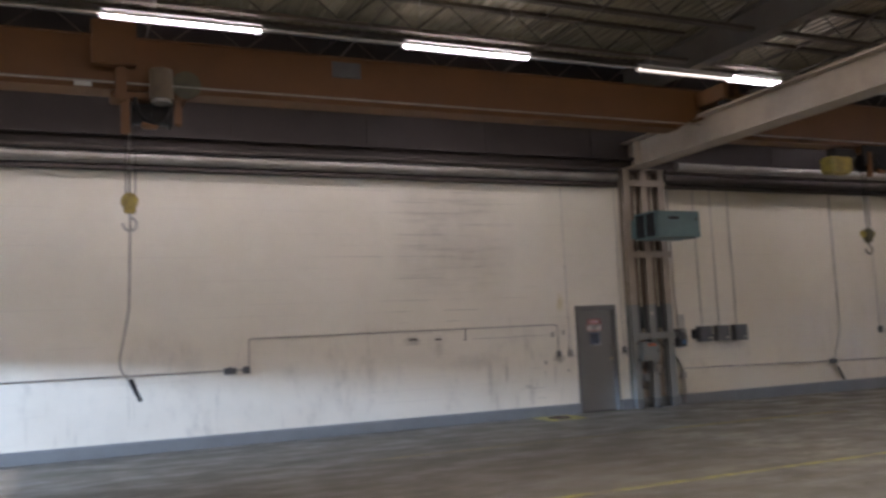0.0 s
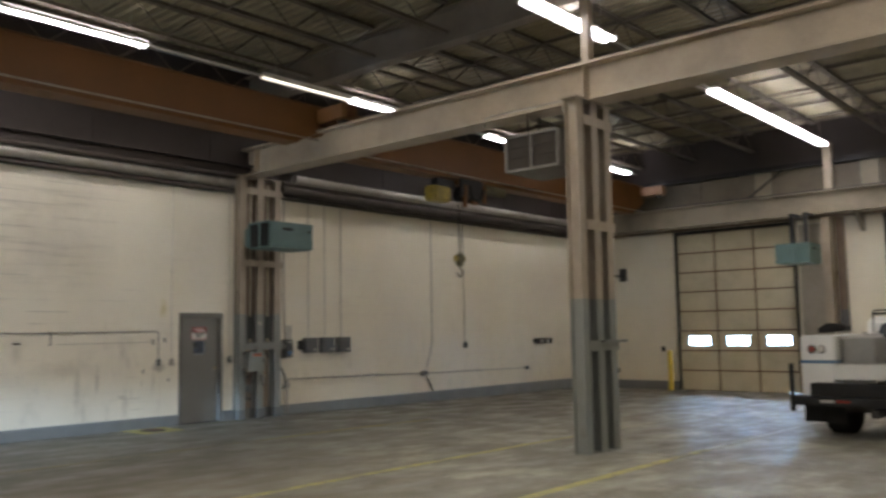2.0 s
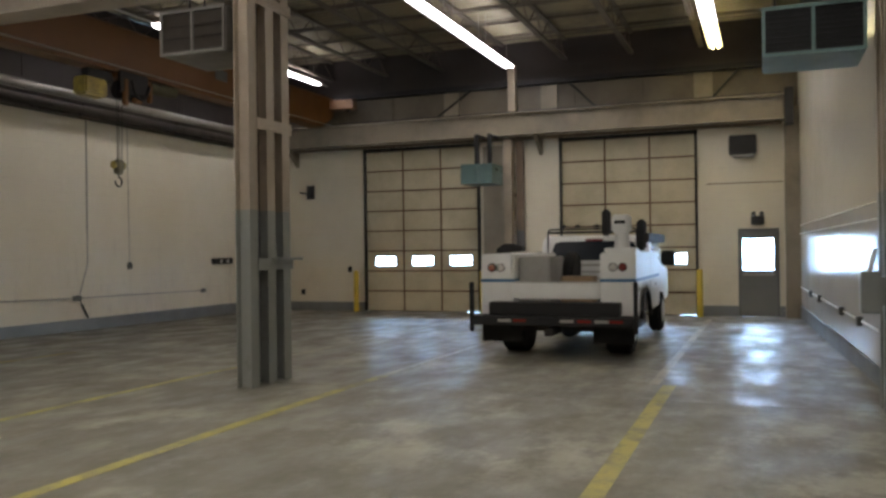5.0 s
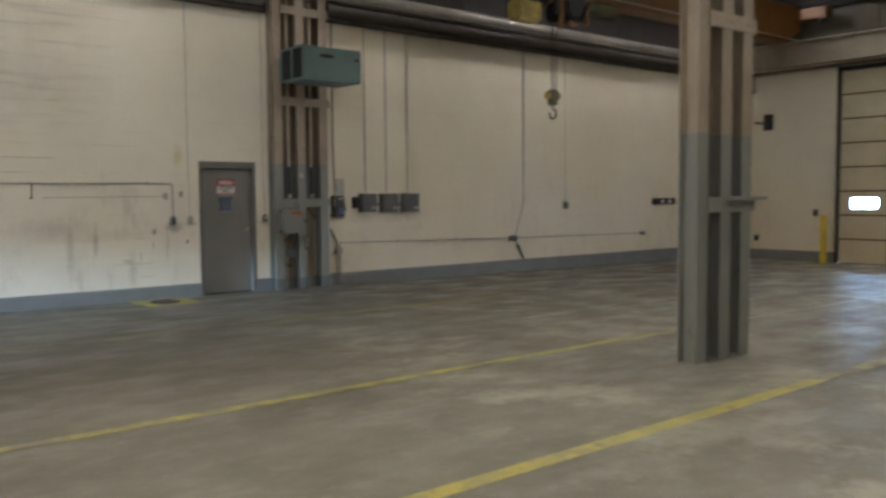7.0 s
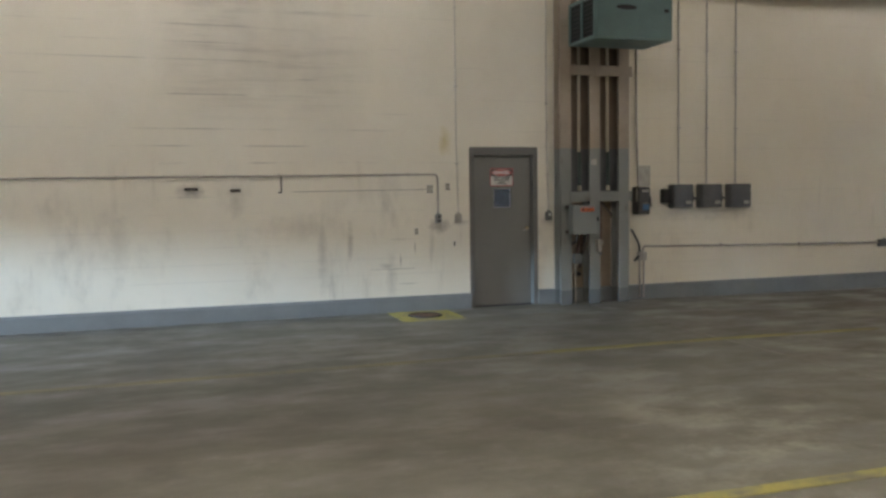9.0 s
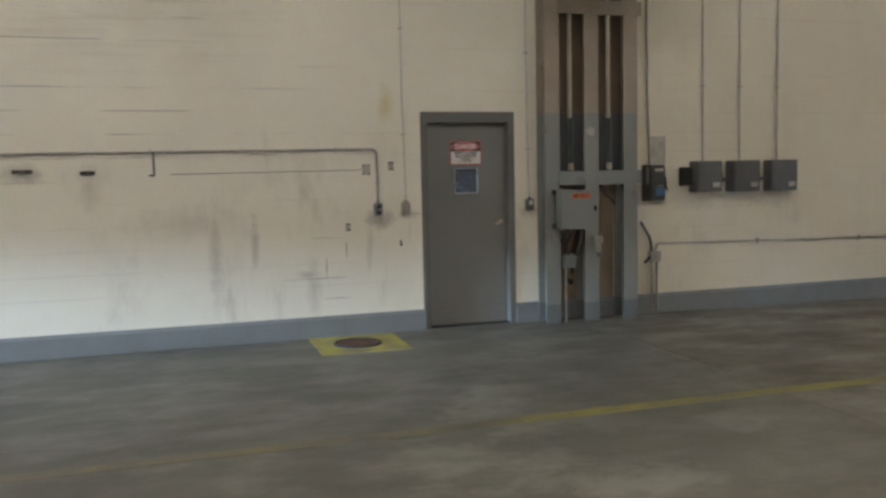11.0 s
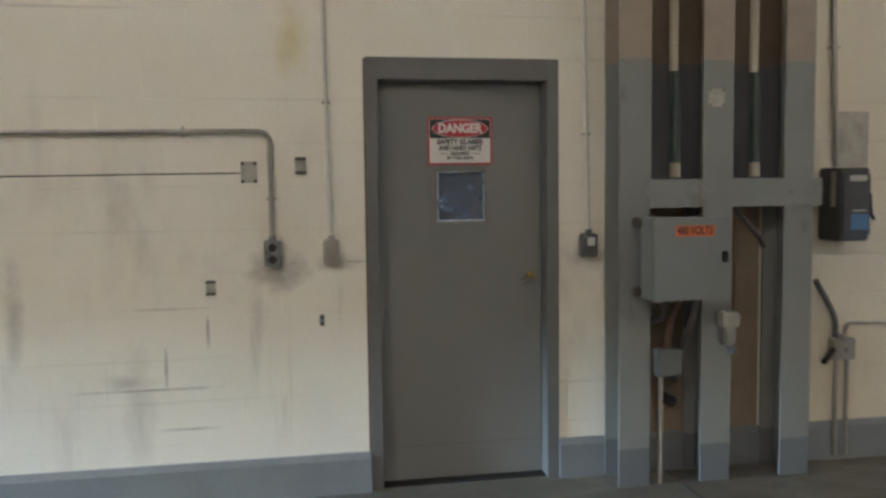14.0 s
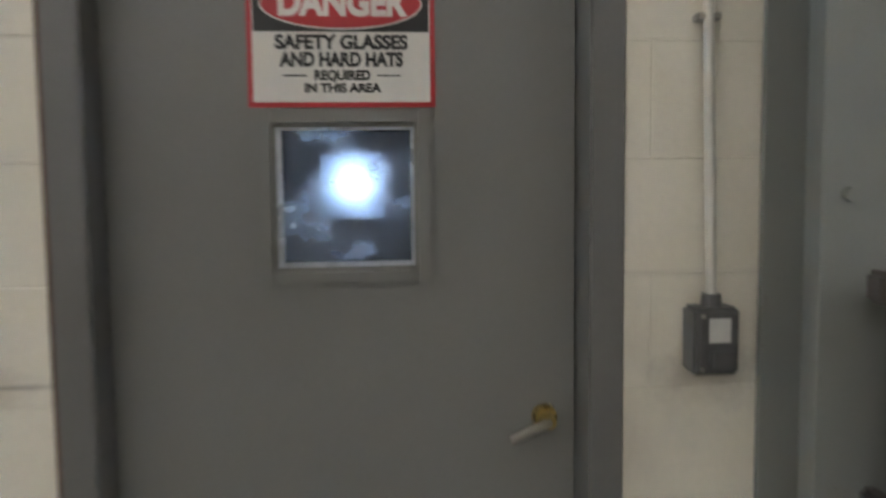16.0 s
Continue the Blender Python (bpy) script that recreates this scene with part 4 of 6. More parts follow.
# ---- the service truck ----
truck = thing("service_truck", "white service truck with utility body, parked facing the overhead doors", "truck")
TX, TY, TZ = 13.9, 2.635, floor_z(15.5)


def tbox(name, x0, x1, y0, y1, z0, z1, mat, parent=truck, bevel=0.015, label=""):
    return part(name, box(bm_new(), TX + x0, TX + x1, TY + y0, TY + y1, TZ + z0, TZ + z1, bevel), mat, parent, label)


for side in (-1, 1):
    a, b = sorted((side * 1.17, side * 0.66))
    bm = bm_new()
    lo = [(0.0, 0.62), (0.0, 1.57), (2.85, 1.57), (2.85, 0.62), (1.4, 0.62), (1.33, 0.86), (1.13, 1.0), (0.71, 1.0), (0.51, 0.86), (0.43, 0.62)]
    prism(bm, [(TX + u, TZ + v) for u, v in lo], "y", TY + a, TY + b)
    bmesh.ops.bevel(bm, geom=list(bm.edges), offset=0.022, segments=2, affect="EDGES")
    chest = part("side_chest", bm, WHITE_PAINT, truck)
    tbox("stripe", -0.004, 2.86, a - 0.004, b + 0.004, 1.14, 1.19, BLUE_STRIPE, chest, 0.0)
    out = side * 1.172
    for x0, x1, z0 in ((0.06, 0.42, 0.68), (0.62, 1.5, 1.06), (1.6, 2.78, 0.68)):
        d = tbox("chest_door", x0, x1, min(out, out + side * 0.014), max(out, out + side * 0.014), z0, 1.12, WHITE_PAINT, chest, 0.004)
        tbox("latch", (x0 + x1) / 2 - 0.06, (x0 + x1) / 2 + 0.06, min(out + side * 0.015, out + side * 0.03), max(out + side * 0.015, out + side * 0.03), 1.0, 1.06, NICKEL, chest, 0.004)
    for y, mat in ((side * 0.99, RED_LENS), (side * 0.85, CLEAR_LENS)):
        c = (TX - 0.02, TY + y, TZ + 1.36)
        rim = part("light_rim", rod(bm_new(), (c[0] + 0.019, c[1], c[2]), (c[0] + 0.002, c[1], c[2]), 0.065, seg=20), BLACK_PLASTIC, chest)
        part("tail_light", rod(bm_new(), (c[0] + 0.001, c[1], c[2]), (c[0] - 0.015, c[1], c[2]), 0.055, 0.045, seg=20), mat, rim)
    # wheels: rear pair and front
    for wx in (0.9, 4.75):
        w0, w1 = side * (0.62 if wx < 2 else 0.78), side * 1.02
        bm = rod(bm_new(), (TX + wx, TY + w0, TZ + 0.40), (TX + wx, TY + w1, TZ + 0.40), 0.40, seg=32)
        bmesh.ops.bevel(bm, geom=[e for e in bm.edges if e.calc_face_angle(0) > 1], offset=0.04, segments=3, affect="EDGES")
        wheel = part("wheel", bm, RUBBER, truck, smooth=True)
        part("rim", rod(bm_new(), (TX + wx, TY + w1, TZ + 0.40), (TX + wx, TY + w1 + side * 0.012, TZ + 0.40), 0.22, 0.2, seg=24), NICKEL, wheel)
    tbox("mud_flap", 0.0, 0.02, min(side * 0.55, side * 1.15), max(side * 0.55, side * 1.15), 0.24, 0.51, RUBBER, truck, 0.004)
    arch = [(TX + 0.9 + 0.5 * math.cos(a), TY + side * 1.2, TZ + 0.5 + 0.5 * math.sin(a)) for a in [radians(10 + 16 * i) for i in range(11)]]
    part("fender_flare", tube(bm_new(), arch, 0.035, 8), BLACK_PLASTIC, truck, smooth=True)
    tbox("mirror", 3.95, 4.07, min(side * 1.08, side * 1.34), max(side * 1.08, side * 1.34), 1.3, 1.58, BLACK_PLASTIC, truck, 0.03)

tbox("load_bed", 0.06, 2.85, -0.655, 0.655, 0.72, 0.80, WHITE_PAINT)
tbox("tailgate", 0.0, 0.055, -0.655, 0.655, 0.89, 1.13, WHITE_PAINT)
tbox("tailgate_cap", -0.012, 0.065, -0.655, 0.655, 1.131, 1.15, OLD_STEEL)
tbox("bulkhead", 2.80, 2.86, -0.655, 0.655, 0.80, 1.42, WHITE_PAINT)
for z in (1.08, 1.2, 1.32):
    tbox("bulkhead_rib", 2.765, 2.799, -0.64, 0.64, z, z + 0.035, OLD_STEEL)
tbox("bed_floor_mat", 0.07, 2.79, -0.64, 0.64, 0.801, 0.804, BLACK_PLASTIC, truck, 0.0)
bumper = tbox("step_bumper", -0.42, 0.0, -1.2, 1.2, 0.52, 0.655, BLACK_PLASTIC)
tbox("tread_plate", -0.25, -0.002, -0.97, 0.97, 0.657, 0.85, BLACK_PLASTIC, bumper, 0.01)
for y, mat in ((-0.95, RED_LENS), (-0.75, TARP_GREY), (-0.5, RED_LENS), (-0.25, TARP_GREY), (0.45, RED_LENS), (0.68, TARP_GREY)):
    tbox("reflector", -0.425, -0.421, y - 0.1, y + 0.1, 0.572, 0.617, mat, bumper, 0.0)
tbox("frame_rail", 0.1, 5.2, -0.45, -0.37, 0.42, 0.58, DARK)
tbox("frame_rail", 0.1, 5.2, 0.37, 0.45, 0.42, 0.58, DARK)
# dark blocks added to deepen the shade beneath the truck body
tbox("shade_block_right", 1.6, 2.7, -0.98, -0.5, 0.30, 0.60, DARK, truck, 0.04)
tbox("shade_block_rear", 0.10, 0.20, -0.66, 0.66, 0.40, 0.60, DARK)
tbox("shade_block_left", 1.5, 2.4, 0.5, 0.75, 0.32, 0.50, DARK, truck, 0.05)
part("axle", rod(bm_new(), (TX + 0.9, TY - 0.62, TZ + 0.4), (TX + 0.9, TY + 0.62, TZ + 0.4), 0.07), DARK, truck)
part("differential", rod(bm_new(), (TX + 0.88, TY, TZ + 0.4), (TX + 1.2, TY, TZ + 0.4), 0.16, seg=18), DARK, truck)
part("hitch", box(bm_new(), TX - 0.5, TX + 0.2, TY - 0.06, TY + 0.06, TZ + 0.38, TZ + 0.49, 0.01), DARK, truck)
for y in (1.2, -1.22):
    tbox("bumper_guard", -0.40, -0.32, y - 0.03, y + 0.03, 0.42, 1.16, BLACK_PLASTIC, bumper)

# cab and bonnet
bm = bm_new()
side_line = [(2.95, 0.55), (2.95, 1.28), (3.12, 1.82), (3.3, 1.88), (4.3, 1.88), (4.95, 1.36), (6.05, 1.24), (6.2, 1.1), (6.2, 0.55)]
prism(bm, [(TX + u, TZ + v) for u, v in side_line], "y", TY - 0.98, TY + 0.98)
bmesh.ops.bevel(bm, geom=list(bm.edges), offset=0.05, segments=3, affect="EDGES")
cab = part("cab", bm, WHITE_PAINT, truck, smooth=True)
CAB_GLASS = material("tinted_glass", (0.012, 0.016, 0.022), 0.16, 0, None, 3, 30, 0.1, 0.0, 0.02)
bm = bm_new()
prism(bm, [(TY - 0.80, TZ + 1.36), (TY + 0.80, TZ + 1.36), (TY + 0.84, TZ + 1.42), (TY + 0.72, TZ + 1.74), (TY + 0.6, TZ + 1.77), (TY - 0.6, TZ + 1.77), (TY - 0.72, TZ + 1.74), (TY - 0.84, TZ + 1.42)], "x", -0.004, 0.004)
bmesh.ops.transform(bm, matrix=Matrix.Translation((TX + 2.945, 0, 0)), verts=bm.verts)
for v in bm.verts:
    v.co.x += (v.co.z - TZ - 1.32) * 0.30
part("rear_window", bm, CAB_GLASS, cab)
tbox("window_rail", 2.92, 2.94, -0.45, 0.25, 1.36, 1.39, WHITE_PAINT, cab, 0.004)
tbox("stop_lamp", 3.06, 3.11, -0.16, 0.16, 1.77, 1.81, RED_LENS, cab, 0.004)
for side in (-1, 1):
    bm = bm_new()
    prism(bm, [(TX + 3.3, TZ + 1.38), (TX + 4.75, TZ + 1.38), (TX + 4.3, TZ + 1.84), (TX + 3.4, TZ + 1.84)], "y", TY + side * 0.982, TY + side * 0.986)
    part("side_window", bm, CAB_GLASS, cab)

# ladder rack, stowed gear and the small crane
rack = part("headache_rack", tube(bm_new(), [(TX + 2.83, TY - 0.8, TZ + 1.57), (TX + 2.83, TY - 0.8, TZ + 1.99), (TX + 2.83, TY + 0.8, TZ + 1.99), (TX + 2.83, TY + 0.8, TZ + 1.57)], 0.016), DARK, truck, smooth=True)
part("rack_rail", tube(bm_new(), [(TX + 2.83, TY - 0.8, TZ + 1.93), (TX + 2.83, TY + 0.8, TZ + 1.93)], 0.02), DARK, rack, smooth=True)
for y in (-0.1, 0.25, 0.5):
    part("beacon", rod(bm_new(), (TX + 2.83, TY + y, TZ + 2.015), (TX + 2.83, TY + y, TZ + 2.07), 0.05, 0.04, seg=12), DARK, rack)
solid("cargo_case", box(bm_new(), TX + 0.3, TX + 1.3, TY + 0.16, TY + 0.65, TZ + 0.805, TZ + 1.52, 0.02), TARP_GREY, "dull grey case standing in the truck bed", "case")
bm = rod(bm_new(), (TX + 1.5, TY + 0.0, TZ + 1.19), (TX + 1.5, TY - 0.0 + 0.2, TZ + 1.21), 0.38, seg=28)
bmesh.ops.bevel(bm, geom=[e for e in bm.edges if e.calc_face_angle(0) > 1], offset=0.05, segments=3, affect="EDGES")
solid("spare_tyre", bm, RUBBER, "black spare tyre standing in the truck bed", "tyre", smooth=True)
for x, y, w in ((0.5, -0.45, 0.5), (0.55, 0.06 - 0.02, -0.32)):
    y0, y1 = sorted((TY + y, TY + y + w))
    solid("carton", box(bm_new(), TX + x, TX + x + 0.4, y0, y1 - 0.01, TZ + 0.805, TZ + 1.21, 0.005), CARDBOARD, "brown cardboard carton in the truck bed", "carton", "cartons in the truck bed")
ped = tbox("crane_pedestal", 0.25, 0.85, -1.14, -0.68, 1.57, 1.64, WHITE_PAINT)
crane_post = part("crane_post", rod(bm_new(), (TX + 0.55, TY - 0.9, TZ + 1.64), (TX + 0.55, TY - 0.9, TZ + 1.86), 0.12, 0.1, seg=18), WHITE_PAINT, truck, smooth=True)
tbox("winch_housing", 0.42, 0.72, -1.02, -0.76, 1.86, 2.14, WHITE_PAINT, crane_post, 0.03)
tbox("winch_plate", 0.412, 0.419, -0.97, -0.81, 2.0, 2.05, BLACK_PLASTIC, crane_post, 0.0)
tbox("boom", 0.5, 2.7, -1.3, -1.14, 1.72, 1.86, DARK, crane_post)
tbox("boom_head", 0.38, 0.55, -0.74, -0.62, 1.82, 2.22, DARK, crane_post, 0.03)
tbox("boom_cylinder", 0.5, 0.62, -1.26, -1.12, 1.6, 2.06, BLACK_PLASTIC, crane_post, 0.03)

# ---- the steel door in the north wall ----
N = WALL_N
door = thing("door_4", "closed grey steel door with a danger sign and small window", "door", kind="structure")
bm = bm_new()
for x0, x1, z0, z1 in ((DX0, DX0 + 0.062, 0.0, DTOP), (DX1 - 0.062, DX1, 0.0, DTOP), (DX0 + 0.062, DX1 - 0.062, DTOP - 0.105, DTOP)):
    box(bm, x0, x1, N - 0.012, N + 0.16, z0, z1, 0.004)
for x0, x1, z0, z1 in ((DX0 + 0.0622, DX0 + 0.078, 0.0, DTOP - 0.12), (DX1 - 0.078, DX1 - 0.0622, 0.0, DTOP - 0.12), (DX0 + 0.0622, DX1 - 0.0622, DTOP - 0.122, DTOP - 0.1055)):
    box(bm, x0, x1, N + 0.128, N + 0.15, z0, z1)
part("door_frame", bm, FRAME_GREY, door, "grey steel door frame")
LX0, LX1, LY = DX0 + 0.066, DX1 - 0.066, N + 0.08
WX0, WX1, WZ0, WZ1 = 9.30, 9.545, 1.322, 1.572
bm = bm_new()
for x0, x1, z0, z1 in ((LX0, WX0, 0.012, 2.008), (WX1, LX1, 0.012, 2.008), (WX0, WX1, 0.012, WZ0), (WX0, WX1, WZ1, 2.008)):
    box(bm, x0, x1, LY, LY + 0.045, z0, z1)
leaf = part("leaf", bm, DOOR_GREY, door, "flush grey steel door leaf")
part("kick_seam", box(bm_new(), LX0 + 0.004, LX1 - 0.004, LY - 0.002, LY - 0.0004, 0.185, 0.189), FRAME_GREY, leaf)
bm = bm_new()
e = 0.032
for x0, x1, z0, z1 in ((WX0 - e, WX0, WZ0 - e, WZ1 + e), (WX1, WX1 + e, WZ0 - e, WZ1 + e), (WX0, WX1, WZ0 - e, WZ0), (WX0, WX1, WZ1, WZ1 + e)):
    box(bm, x0, x1, LY - 0.016, LY - 0.0004, z0, z1, 0.007)
part("window_frame", bm, DOOR_GREY, leaf)
SMUDGED = bpy.data.materials.new("smudged_glass")
SMUDGED.use_nodes = True
sn, sl = SMUDGED.node_tree.nodes, SMUDGED.node_tree.links
sb = sn["Principled BSDF"]
sx, sy, sz, sp = axes_node(sn, sl)
smear = noise_node(sn, sl, sp, 11, 4, (1, 1, 1.6), 0.55)
sl.new(ramp_node(sn, sl, smear, 0.4, 0.75, 0.05, 0.32), sb.inputs["Roughness"])
sl.new(ramp_node(sn, sl, smear, 0.35, 0.8, 0.75, 0.5), sb.inputs["Transmission Weight"])
sb.inputs["Base Color"].default_value = (0.27, 0.33, 0.44, 1)
sb.inputs["IOR"].default_value = 1.45
part("pane", box(bm_new(), WX0, WX1, LY + 0.018, LY + 0.024, WZ0, WZ1), SMUDGED, leaf, "smudged bluish safety glass")
BEAD = material("bright_bead", (0.62, 0.66, 0.72), 0.3, 0.6, (0.3, 0.33, 0.38), 14, 80, 0.8, 0.1)
bm = bm_new()
for x0, x1, z0, z1 in ((WX0, WX0 + 0.010, WZ0, WZ1), (WX1 - 0.006, WX1, WZ0, WZ1), (WX0 + 0.010, WX1 - 0.006, WZ0, WZ0 + 0.008), (WX0 + 0.010, WX1 - 0.006, WZ1 - 0.005, WZ1)):
    box(bm, x0, x1, LY + 0.006, LY + 0.0175, z0, z1)
part("glazing_bead", bm, BEAD, leaf, "bright silvery glazing bead")
bm = rod(bm_new(), (9.782, LY - 0.001, 1.035), (9.782, LY - 0.016, 1.035), 0.024, 0.021, seg=24)
rod(bm, (9.782, LY - 0.016, 1.035), (9.782, LY - 0.05, 1.035), 0.014, 0.012, seg=16)
lock = part("rose", bm, BRASS, leaf, "brass handle rose", True)
part("lever", tube(bm_new(), [(9.782, LY - 0.045, 1.035), (9.765, LY - 0.055, 1.031), (9.735, LY - 0.055, 1.018), (9.712, LY - 0.05, 1.006)], 0.0095), NICKEL, lock, "worn lever handle", True)
part("worn_edge", box(bm_new(), DX0 - 0.007, DX0 - 0.0005, N - 0.006, N + 0.003, 0.2, DTOP - 0.01), RUST, door, "dark rusty gap along the frame")
part("threshold", box(bm_new(), DX0 + 0.063, DX1 - 0.063, N + 0.02, N + 0.16, 0.0005, 0.010), DARK, door)

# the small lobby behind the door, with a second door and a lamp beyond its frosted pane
# lobby and inner door take the dark siding colour to read as unlit
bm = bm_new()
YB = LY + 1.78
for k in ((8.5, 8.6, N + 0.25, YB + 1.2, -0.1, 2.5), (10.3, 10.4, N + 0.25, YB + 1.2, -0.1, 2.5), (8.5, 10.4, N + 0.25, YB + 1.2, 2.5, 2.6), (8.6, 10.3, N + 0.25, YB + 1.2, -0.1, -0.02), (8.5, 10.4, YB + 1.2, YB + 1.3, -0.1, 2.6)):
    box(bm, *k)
solid("wall_closet", bm, UPPER_WALL, "small lobby behind the steel door, coloured dark for its shade", "wall", kind="structure")
FROSTED = bpy.data.materials.new("frosted_glass")
FROSTED.use_nodes = True
fb = FROSTED.node_tree.nodes["Principled BSDF"]
fb.inputs["Base Color"].default_value, fb.inputs["Roughness"].default_value = (0.78, 0.89, 1.0, 1), 0.5
fb.inputs["Transmission Weight"].default_value, fb.inputs["IOR"].default_value = 1.0, 1.4
inner = thing("door_5", "inner door with a frosted pane, coloured dark for its shade", "door", kind="structure")
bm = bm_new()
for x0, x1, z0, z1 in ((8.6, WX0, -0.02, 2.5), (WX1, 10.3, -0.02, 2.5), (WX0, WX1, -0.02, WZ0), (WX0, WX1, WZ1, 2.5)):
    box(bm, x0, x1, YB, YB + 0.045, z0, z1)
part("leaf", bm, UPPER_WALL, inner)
g = part("pane", box(bm_new(), WX0, WX1, YB + 0.02, YB + 0.024, WZ0, WZ1), FROSTED, inner)
g.visible_shadow = False
# lamp added behind the frosted pane to make the glare in the door window
lamp = thing("glare_lamp", "added white lamp that makes the glare in the pane", "lamp")
bm = bm_new()
bmesh.ops.create_uvsphere(bm, u_segments=20, v_segments=12, radius=0.062, matrix=Matrix.Translation((9.43, YB + 0.32, 1.46)))
part("globe", bm, glow("lamp_globe", (0.80, 0.90, 1.0), 130.0), lamp, smooth=True)
part("stem", rod(bm_new(), (9.43, YB + 0.37, 1.46), (9.43, YB + 1.199, 1.46), 0.012, seg=8), DARK, lamp)

# danger sign
SX0, SX1, SZ0, SZ1 = 9.256, 9.584, 1.606, 1.842
sign = thing("danger_sign", "red, black and white danger sign on the grey door", "sign")
cx = (SX0 + SX1) / 2
FACE = Matrix(((1, 0, 0, 0), (0, 0, -1, 0), (0, 1, 0, 0), (0, 0, 0, 1)))


def on_door(x, z, lift):
    return Matrix.Translation((x, LY - lift, z)) @ FACE


part("plate", box(bm_new(), SX0, SX1, LY - 0.0030, LY - 0.0004, SZ0, SZ1), SIGN_RED, sign)
part("face", box(bm_new(), SX0 + 0.009, SX1 - 0.009, LY - 0.0036, LY - 0.0031, SZ0 + 0.009, SZ1 - 0.009), SIGN_WHITE, sign)
HZ0, HZ1 = 1.737, SZ1 - 0.009
part("header", box(bm_new(), SX0 + 0.011, SX1 - 0.011, LY - 0.0042, LY - 0.0037, HZ0, HZ1 - 0.002), SIGN_BLACK, sign)
for rx, rz, mat, lift in ((0.142, 0.0445, SIGN_WHITE, 0.0047), (0.139, 0.0418, SIGN_RED, 0.0052)):
    bm = bm_new()
    prism(bm, [(cx + rx * math.cos(a), (HZ0 + HZ1) / 2 + rz * math.sin(a)) for a in [2 * math.pi * i / 48 for i in range(48)]], "y", LY - lift, LY - lift + 0.0004)
    part("oval", bm, mat, sign)
lettering("lettering", "DANGER", 0.062, SIGN_WHITE, sign, on_door(cx, (HZ0 + HZ1) / 2, 0.0058), 0.225)
for text, z, size, width in (("SAFETY GLASSES", 1.718, 0.033, 0.232), ("AND HARD HATS", 1.688, 0.033, 0.216), ("REQUIRED", 1.661, 0.023, 0.098), ("IN THIS AREA", 1.639, 0.021, 0.134)):
    lettering("lettering", text, size, SIGN_BLACK, sign, on_door(cx, z, 0.0042), width)
for x in (cx - 0.082, cx + 0.082):
    part("rule", box(bm_new(), x - 0.021, x + 0.021, LY - 0.0042, LY - 0.0037, 1.660, 1.6625), SIGN_BLACK, sign)

# ---- conduits and boxes on the north wall ----
def conduit(pts, r=0.013, mat=CONDUIT, straps=(), label="thin steel conduit fixed along the block wall"):
    t = thing("conduit", label, "conduit", "wall conduits")
    part("pipe", tube(bm_new(), pts, r), mat, t, smooth=True)
    for x, z, upright in straps:
        a, b = (r + 0.011, 0.006) if upright else (0.006, r + 0.011)
        part("strap", box(bm_new(), x - a, x + a, N - 2 * r - 0.012, N - 0.0005, z - b, z + b, 0.002), CONDUIT, t)
    return t


def switch_box(x, z0, z1, w, mat, label, kind_of="plain"):
    t = thing("switch_box", label, "switch box", "wall switch boxes")
    part("box", box(bm_new(), x - w / 2, x + w / 2, N - 0.058, N - 0.0005, z0, z1, 0.006), mat, t)
    part("hub", rod(bm_new(), (x, N - 0.03, z1 - 0.002), (x, N - 0.03, z1 + 0.022), 0.019, 0.016, seg=12), mat, t)
    part("cover", box(bm_new(), x - w / 2 + 0.006, x + w / 2 - 0.006, N - 0.066, N - 0.0585, z0 + 0.006, z1 - 0.006, 0.003), mat, t)
    zc = (z0 + z1) / 2
    if kind_of == "toggle":
        part("label_plate", box(bm_new(), x - 0.018, x + 0.02, N - 0.0685, N - 0.0665, zc + 0.0, zc + 0.042), PALE_PLASTIC, t)
        part("switch_lever", box(bm_new(), x - 0.02, x + 0.024, N - 0.082, N - 0.0665, zc - 0.045, zc - 0.006, 0.006), mat, t)
    elif kind_of == "outlet":
        for dz in (-0.028, 0.028):
            part("socket", rod(bm_new(), (x, N - 0.0665, zc + dz), (x, N - 0.070, zc + dz), 0.019, seg=16), DARK, t)
    else:
        part("lever", box(bm_new(), x - 0.01, x + 0.01, N - 0.085, N - 0.0665, zc - 0.014, zc + 0.018, 0.004), mat, t)
    for dz in (z0 + 0.012, z1 - 0.012):
        part("screw", rod(bm_new(), (x - w / 2 + 0.012, N - 0.0665, dz), (x - w / 2 + 0.012, N - 0.068, dz), 0.004, seg=8), NICKEL, t)


CY = N - 0.02
DUSTY_PIPE = material("dusty_conduit", (0.47, 0.44, 0.38), 0.45, 0.1, (0.30, 0.27, 0.23), 4, 50, 0.5, 0.05)
GALVANISED = material("galvanised", (0.26, 0.26, 0.26), 0.35, 0.6, (0.05, 0.05, 0.05), 22, 70, 1.0, 0.1)
conduit([(8.49, CY - 0.01, 1.27), (8.49, CY, 1.765), (2.45, CY, 1.745), (2.45, CY, 1.27)], 0.0125, CONDUIT, ((8.1, 1.765, False), (6.46, 1.765, False), (4.6, 1.752, False), (3.0, 1.747, False), (8.49, 1.45, True)), "long steel conduit bent down to a switch box")
conduit([(2.40, CY, 1.235), (-7.6, CY, 1.25)], 0.014, CONDUIT, ((1.0, 1.237, False), (-1.5, 1.241, False)))
conduit([(8.765, CY - 0.01, 1.28), (8.75, CY, 2.2), (8.75, CY, 4.55)], 0.0095, PAINTED_PIPE, ((8.753, 1.9, True), (8.75, 2.9, True), (8.75, 3.9, True)), "cream painted conduit down the block wall")
conduit([(10.055, CY - 0.01, 1.265), (10.035, CY, 2.2), (10.035, CY, 4.55)], 0.0095, PAINTED_PIPE, ((10.045, 1.75, True), (10.035, 2.7, True)), "cream painted conduit down the block wall")
